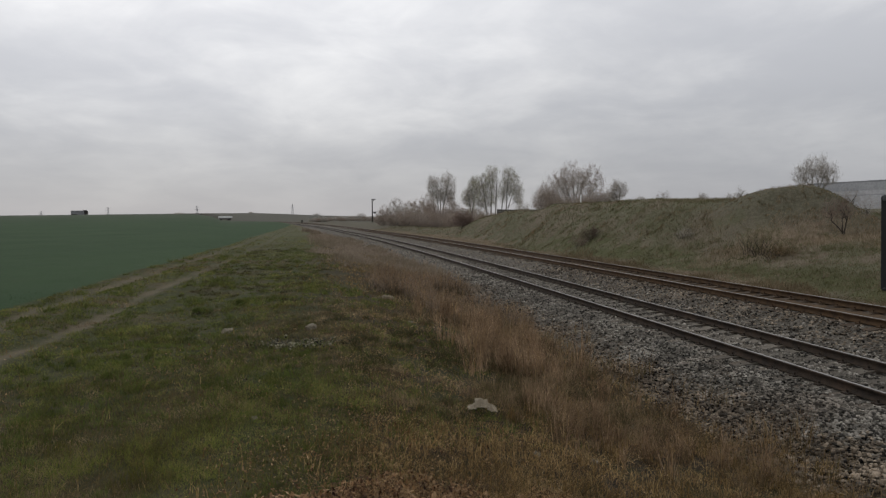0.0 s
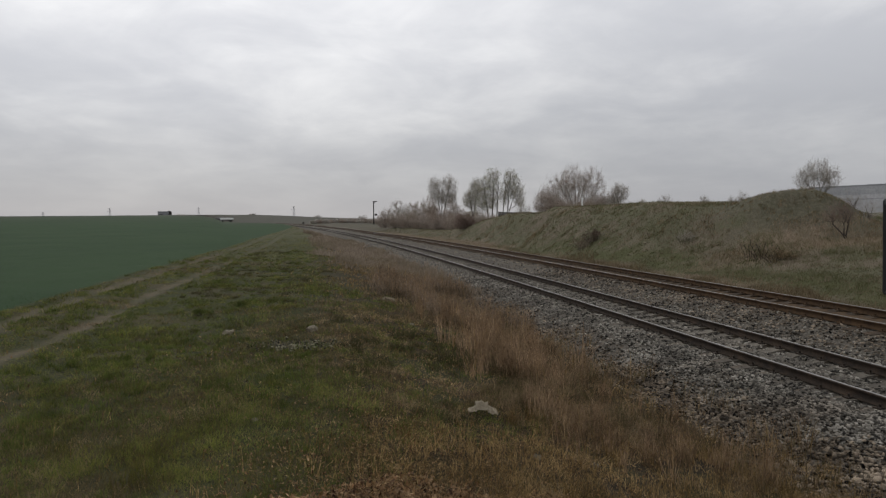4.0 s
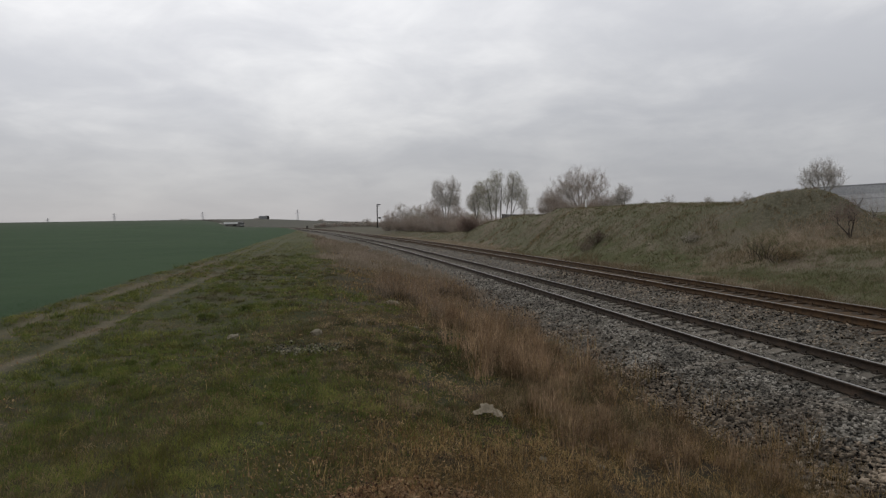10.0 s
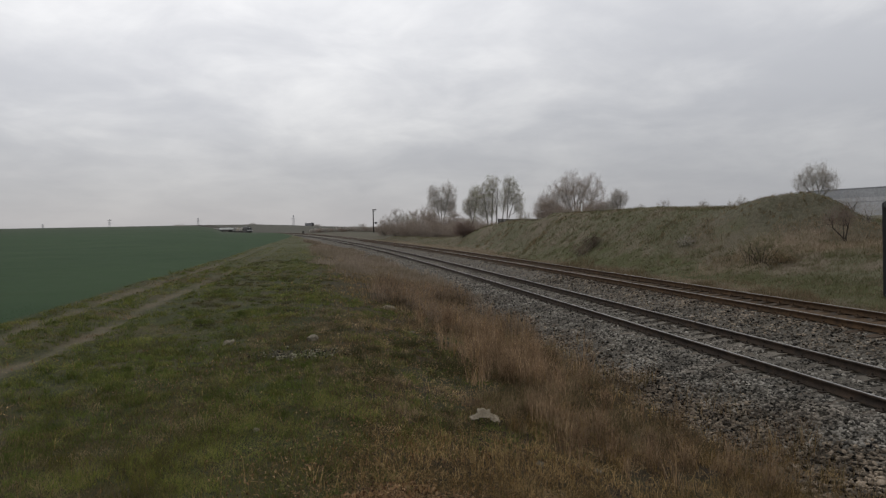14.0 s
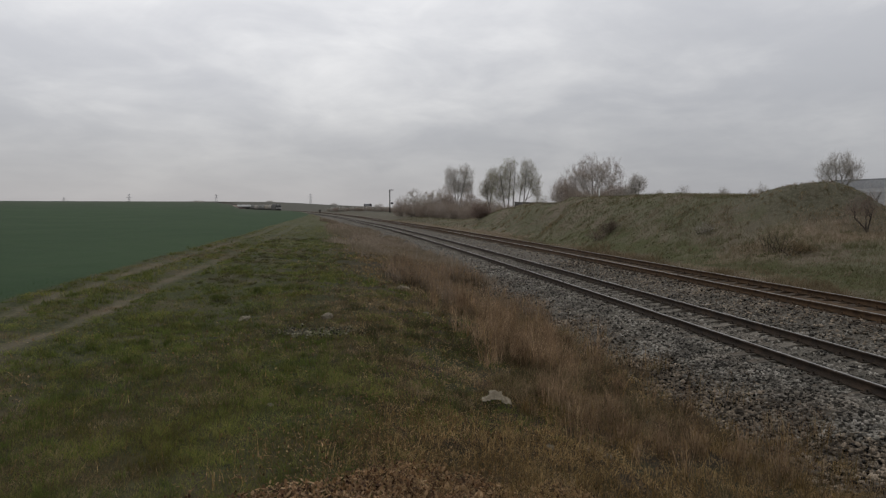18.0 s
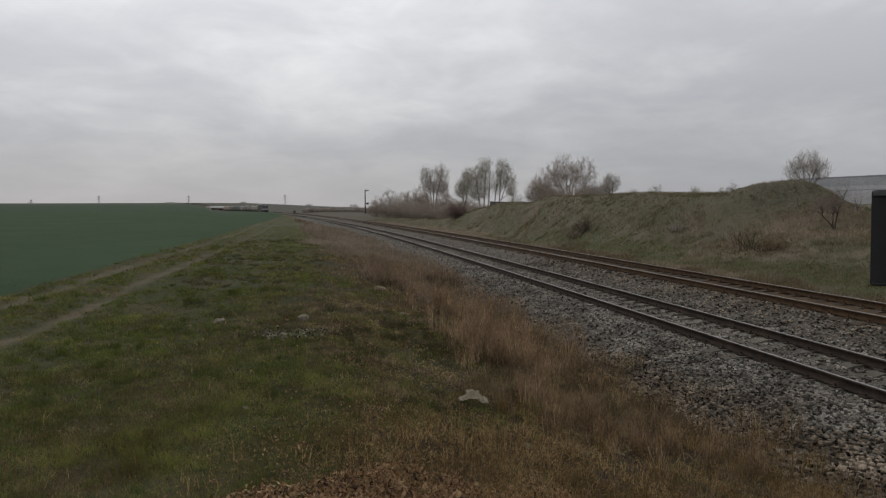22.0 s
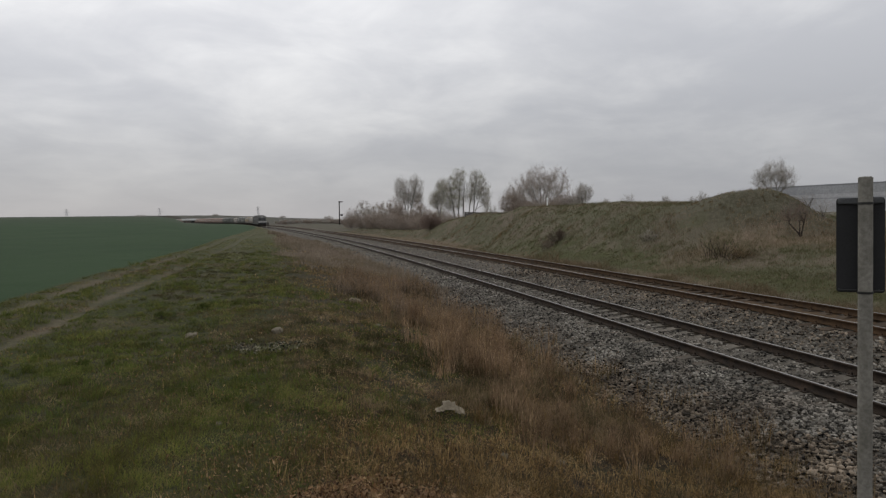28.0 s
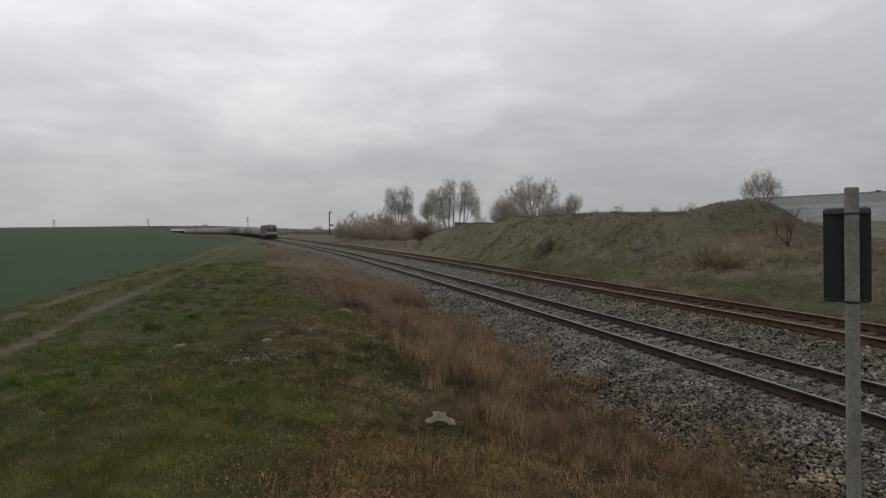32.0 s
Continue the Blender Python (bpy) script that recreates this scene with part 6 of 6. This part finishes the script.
def build_small():
    x, y = polar(-11.85, 283)
    g = on_ground(x, y)
    c = thing("track_cabinet", "small dark grey cabinet standing beside the line", "cabinet", pose(x, y, g, 0, 0, 12))
    part("casing", box((0.9, 0.6, 1.8), (0, 0, 0.9), 0.03), M_WOOD, c)
    part("lid", box((1.0, 0.7, 0.1), (0, 0, 1.85), 0.02), M_WOOD, c)
    x, y = polar(11.66, 72)
    g = on_ground(x, y)
    p = thing("marker_post", "short white marker post on the bank", "post", pose(x, y, g))
    part("shaft", box((0.14, 0.1, 1.0), (0, 0, 0.45), 0.015), M_WHITE, p)
    part("tip", prism(((-0.07, 0.95), (0.07, 0.95), (0.05, 1.02), (-0.05, 1.02)), 0.1), M_WHITE, p)
    # a low timber barrier along the crest between the pale trees
    ax, ay = (float(c) for c in along(91.0, 26.6))
    bx, by = (float(c) for c in along(72.0, 26.6))
    za, zb = EYE_Z + math.hypot(ax, ay) * math.tan(radians(0.52)), EYE_Z + math.hypot(bx, by) * math.tan(radians(0.33))
    f = thing("timber_barrier", "low dark timber board barrier on the bank", "fence", pose(ax, ay, za))
    d = Vector((bx - ax, by - ay, zb - za))
    turn = d.to_track_quat("X", "Z").to_matrix()
    for name, drop, tall in (("top_board", 0.12, 0.24), ("middle_board", 0.39, 0.24), ("lower_board", 0.66, 0.24)):
        part(name, box((d.length, 0.06, tall), d / 2 + Vector((0, 0, -drop)), 0.01, turn), M_WOOD, f)
    for i in range(11):
        q = d * (i / 10)
        low = on_ground(ax + q.x, ay + q.y) - za - 0.2
        part("post", box((0.14, 0.14, max(q.z + 0.04 - low, 0.3)), (q.x, q.y, (q.z + 0.04 + low) / 2), 0.01), M_WOOD, f)


build_hall()
build_pole()
build_pylons()
build_trailer()
build_small()

# ---------------------------------------------------------------- the train
M_LOCO = surface("dusty_grey_loco_paint", (0.058, 0.059, 0.053), (0.096, 0.096, 0.088), 0.8, 0.7, 0.0, 0.05, 8, stain=(0.08, 0.07, 0.06), stain_scale=0.6)
M_LOCODARK = surface("dark_loco_paint", (0.025, 0.027, 0.03), (0.05, 0.052, 0.055), 0.8, 0.5, 0.1, 0.05, 8)
M_STRIPE = surface("white_front_stripe", (0.42, 0.42, 0.40), (0.52, 0.52, 0.50), 2, 0.6)
M_PANE = surface("dark_cab_glass", (0.012, 0.013, 0.015), (0.02, 0.022, 0.025), 1, 0.12, 0.0, 0.0)
M_LAMP = surface("lamp_glass", (0.5, 0.5, 0.48), (0.6, 0.6, 0.58), 3, 0.2)
M_UNDER = surface("grimy_running_gear", (0.020, 0.018, 0.016), (0.042, 0.036, 0.030), 3, 0.85, 0.2)
M_BEIGE = surface("beige_wagon_paint", (0.24, 0.22, 0.19), (0.34, 0.31, 0.27), 0.7, 0.7, 0, 0.05, 8, stain=(0.13, 0.085, 0.055), stain_scale=0.7)
M_YELLOW = surface("yellow_panel", (0.36, 0.27, 0.10), (0.45, 0.35, 0.15), 0.9, 0.6)
M_ORANGE = surface("orange_red_wagon_paint", (0.27, 0.185, 0.15), (0.37, 0.27, 0.225), 0.7, 0.7, 0, 0.05, 8, stain=(0.16, 0.09, 0.06), stain_scale=0.8)
M_GREYW = surface("grey_green_wagon_paint", (0.10, 0.105, 0.095), (0.16, 0.165, 0.15), 0.7, 0.7, 0, 0.05, 8, stain=(0.09, 0.07, 0.05), stain_scale=0.7)
M_PANEL = surface("pale_wagon_panel", (0.46, 0.44, 0.41), (0.58, 0.56, 0.53), 1.2, 0.7, stain=(0.22, 0.17, 0.13))


def bogie(parent, y, base, radius):
    bm = box((2.1, base + 0.9, 0.35), (0, y, 0.55), 0.05)
    add_box(bm, (2.3, 0.7, 0.5), (0, y, 0.6), 0.05)
    b = part("bogie", bm, M_UNDER, parent)
    for dy in (-base / 2, base / 2):
        for x in (-0.78, 0.78):
            bm = rod((x - 0.06, y + dy, radius), (x + 0.06, y + dy, radius), radius, None, 18)
            part("wheel", bm, M_UNDER, b)


def buffers(parent, y, way):
    for x in (-0.88, 0.88):
        bm = rod((x, y, 1.05), (x, y + way * 0.5, 1.05), 0.09)
        add_rod(bm, (x, y + way * 0.5, 1.05), (x, y + way * 0.56, 1.05), 0.22, None, 14)
        part("buffer", bm, M_UNDER, parent)


def build_loco():
    loco = thing("locomotive", "grey diesel locomotive with a white stripe across its cab front", "locomotive")
    side = ((-9.0, 0.95), (9.0, 0.95), (9.25, 1.25), (9.25, 2.15), (8.85, 3.25), (8.35, 3.85), (7.6, 4.05), (-7.6, 4.05), (-8.35, 3.85), (-8.85, 3.25), (-9.25, 2.15), (-9.25, 1.25))
    part("body", prism(side, 2.86, "X", 0, 0.10), M_LOCO, loco)
    part("roof_hood", prism(((-1.25, 4.0), (-0.95, 4.22), (0.95, 4.22), (1.25, 4.0)), 13.0, "Y", 0, 0.04), M_LOCODARK, loco)
    for way in (1, -1):
        part("front_stripe", box((2.88, 0.08, 0.36), (0, way * 9.25, 1.75), 0.03), M_STRIPE, loco, "white stripe across the cab front")
        part("front_skirt", box((2.9, 0.10, 0.65), (0, way * 9.24, 1.22), 0.03), M_LOCODARK, loco)
        tilt = Matrix.Rotation(way * radians(20), 3, "X")
        for x in (-0.66, 0.66):
            part("windscreen", box((1.16, 0.06, 0.82), (x, way * 9.06, 2.80), 0.02, tilt), M_PANE, loco, "dark cab windscreen")
            part("headlight", rod((x * 1.45, way * 9.28, 1.62), (x * 1.45, way * 9.34, 1.62), 0.13, None, 14), M_LAMP, loco)
        part("top_light", box((0.4, 0.1, 0.2), (0, way * 8.72, 3.52), 0.02, tilt), M_LAMP, loco)
        part("snow_plough", prism(((-1.35, 0.2), (1.35, 0.2), (1.45, 0.95), (-1.45, 0.95)), 0.12, "Y", way * 9.35, 0.02), M_UNDER, loco)
        buffers(loco, way * 9.25, way)
        bogie(loco, way * 5.6, 3.6, 0.5)
        for x in (-1.44, 1.44):
            part("side_window", box((0.04, 0.8, 0.7), (x, way * 7.7, 2.85), 0.01), M_PANE, loco)
            part("cab_door", box((0.05, 0.7, 2.1), (x, way * 6.6, 2.15), 0.01), M_LOCODARK, loco)
    for x in (-1.44, 1.44):
        for i in range(6):
            part("side_grille", box((0.06, 1.5, 0.8), (x, -4.6 + i * 1.8, 2.95), 0.02), M_LOCODARK, loco)
        part("sole_bar", box((0.06, 17.4, 0.28), (x * 0.99, 0, 1.08), 0.02), M_LOCODARK, loco)
    part("fuel_tank", box((2.4, 4.2, 0.75), (0, 0, 0.62), 0.08), M_UNDER, loco)
    return loco


def build_wagon(label, paint, panel, height, tint=None):
    w = thing("goods_wagon", label, "wagon", group="goods wagons")
    section = ((-1.05, 1.15), (1.05, 1.15), (1.38, 1.75), (1.38, height - 0.5), (1.05, height), (-1.05, height), (-1.38, height - 0.5), (-1.38, 1.75))
    part("body", prism(section, 12.4, "Y", 0, 0.05), paint, w)
    part("underframe", box((2.3, 13.0, 0.24), (0, 0, 1.08), 0.03), M_UNDER, w)
    for i in range(7):
        for x in (-1.40, 1.40):
            part("rib", box((0.07, 0.14, height - 2.3), (x, -6 + i * 2.0, (height + 1.25) / 2), 0.01), paint, w)
    for i in (0, 2, 4):
        for x in (-1.385, 1.385):
            part("side_panel", box((0.05, 1.6, (height - 2.3) * 0.62), (x, -4 + i * 2.0, (height + 1.25) / 2), 0.01), panel, w)
    part("roof_hatch", box((1.2, 10.5, 0.14), (0, 0, height + 0.06), 0.03), panel, w)
    for way in (1, -1):
        part("end_panel", box((1.9, 0.05, 1.3), (0, way * 6.22, 2.45), 0.01), tint or panel, w)
        buffers(w, way * 6.3, way)
        bogie(w, way * 4.5, 1.8, 0.46)
    return w


LOCO = build_loco()
beige = build_wagon("beige hopper wagon with pale panels", M_BEIGE, M_PANEL, 3.5, M_YELLOW)
yellow = build_wagon("weathered hopper wagon with yellow panels", M_BEIGE, M_YELLOW, 3.4, M_YELLOW)
grey = build_wagon("grey-green hopper wagon with pale panels", M_GREYW, M_PANEL, 3.6)
dark = build_wagon("dark grey hopper wagon", M_GREYW, M_GREYW, 3.7)
orange = build_wagon("orange-red hopper wagon with pale panels", M_ORANGE, M_PANEL, 3.6)
ORDER = [beige, yellow, grey, grey, beige, dark, dark, grey, orange, orange, orange, orange, orange, orange, orange, orange, grey, orange, orange, orange, beige, grey]
WAGONS = []
for kind in ORDER:
    WAGONS.append(kind if kind not in WAGONS else copy_thing(kind, Matrix.Identity(4)))
FRONT = ((0, 598), (4, 550), (8, 502), (12, 455), (16, 409), (20, 362), (24, 311), (28, 255), (30, 226), (32, 197))


# ---------------------------------------------------------------- the lorry on the far road
M_LORRY = surface("grey_tarpaulin", (0.17, 0.172, 0.18), (0.22, 0.222, 0.23), 0.6, 0.7, 0, 0.05, 6)


def build_lorry():
    lorry = thing("lorry", "dark grey lorry with box body on the far road", "lorry")
    part("box_body", box((2.5, 9.4, 2.7), (0, -2.0, 2.35), 0.06), M_LORRY, lorry)
    part("cab", prism(((3.2, 0.7), (5.9, 0.7), (6.0, 2.0), (5.6, 3.3), (5.0, 3.9), (3.2, 4.1)), 2.5, "X", 0, 0.06), M_POLE, lorry, "dark driver's cab")
    part("windscreen", box((2.1, 0.06, 0.9), (0, 5.82, 2.65), 0.02, Matrix.Rotation(radians(16), 3, "X")), M_PANE, lorry)
    part("chassis", box((1.0, 11.5, 0.3), (0, -0.3, 0.85), 0.03), M_UNDER, lorry)
    for x in (-1.18, 1.18):
        part("side_skirt", box((0.06, 5.0, 0.75), (x, -1.0, 0.75), 0.02), M_LORRY, lorry)
    part("rear_bumper", box((2.3, 0.15, 0.5), (0, -6.6, 0.7), 0.02), M_UNDER, lorry)
    for y in (4.6, -3.6, -4.9, 1.6):
        for x in (-1.0, 1.0):
            part("wheel", rod((x - 0.16, y, 0.5), (x + 0.16, y, 0.5), 0.5, None, 16), M_TYRE, lorry)
    return lorry


LORRY = build_lorry()


def build_bridge():
    """The plain road bridge that takes the far road over the line, behind the swell of the field."""
    t = np.linspace(0, 12, 1200)
    px, py = ROAD_FROM[0] + ROAD_WAY[0] * t, ROAD_FROM[1] + ROAD_WAY[1] * t
    _, o = line_of(px, py)
    inside = np.where((o > 0) & (o < 18))[0]
    mid = inside[len(inside) // 2]
    x, y = px[mid], py[mid]
    z = float(terrain(np.array([x]), np.array([y]), False)[0])
    span = float(np.hypot(px[inside[-1]] - px[inside[0]], py[inside[-1]] - py[inside[0]])) + 16
    b = thing("road_bridge", "plain concrete road bridge over the railway", "bridge", pose(float(x), float(y), z, 0, 0, -math.degrees(math.atan2(ROAD_WAY[0], ROAD_WAY[1]))), kind="structure")
    part("deck", box((7.0, span, 0.7), (0, 0, -0.36), 0.04), M_POST, b)
    for way in (-1, 1):
        part("abutment", box((7.0, 3.0, 9.0), (0, way * (span / 2 - 1.6), -5.2), 0.05), M_POST, b)


build_bridge()


# ---------------------------------------------------------------- what moves
def motions():
    # locomotive and wagons along the near track towards the camera
    behind = [9.8] + [9.8 * 2 + 7.0 + 14.0 * i for i in range(len(WAGONS))]
    for ob, back in zip([LOCO] + WAGONS, behind):
        rows = []
        for t, front in FRONT:
            s = front + back
            x, y = along(s, NEAR_O)
            rows.append((t, pose(float(x), float(y), 0.005 + float(rise(s)), 0, 0, math.degrees(-(heading(s) + math.pi)))))
        walk(ob, rows)
    # the lorry along the far road
    turn = -math.degrees(math.atan2(ROAD_WAY[0], ROAD_WAY[1]))
    unit = ROAD_WAY / np.hypot(*ROAD_WAY)
    rows = []
    for t in range(0, 33, 2):
        x, y = ROAD_FROM + ROAD_WAY * t - unit * 6.5
        rows.append((t, pose(float(x), float(y), float(terrain(np.array([x]), np.array([y]), False)[0]) - 0.45, 0, 0, turn)))
    walk(LORRY, rows)


motions()
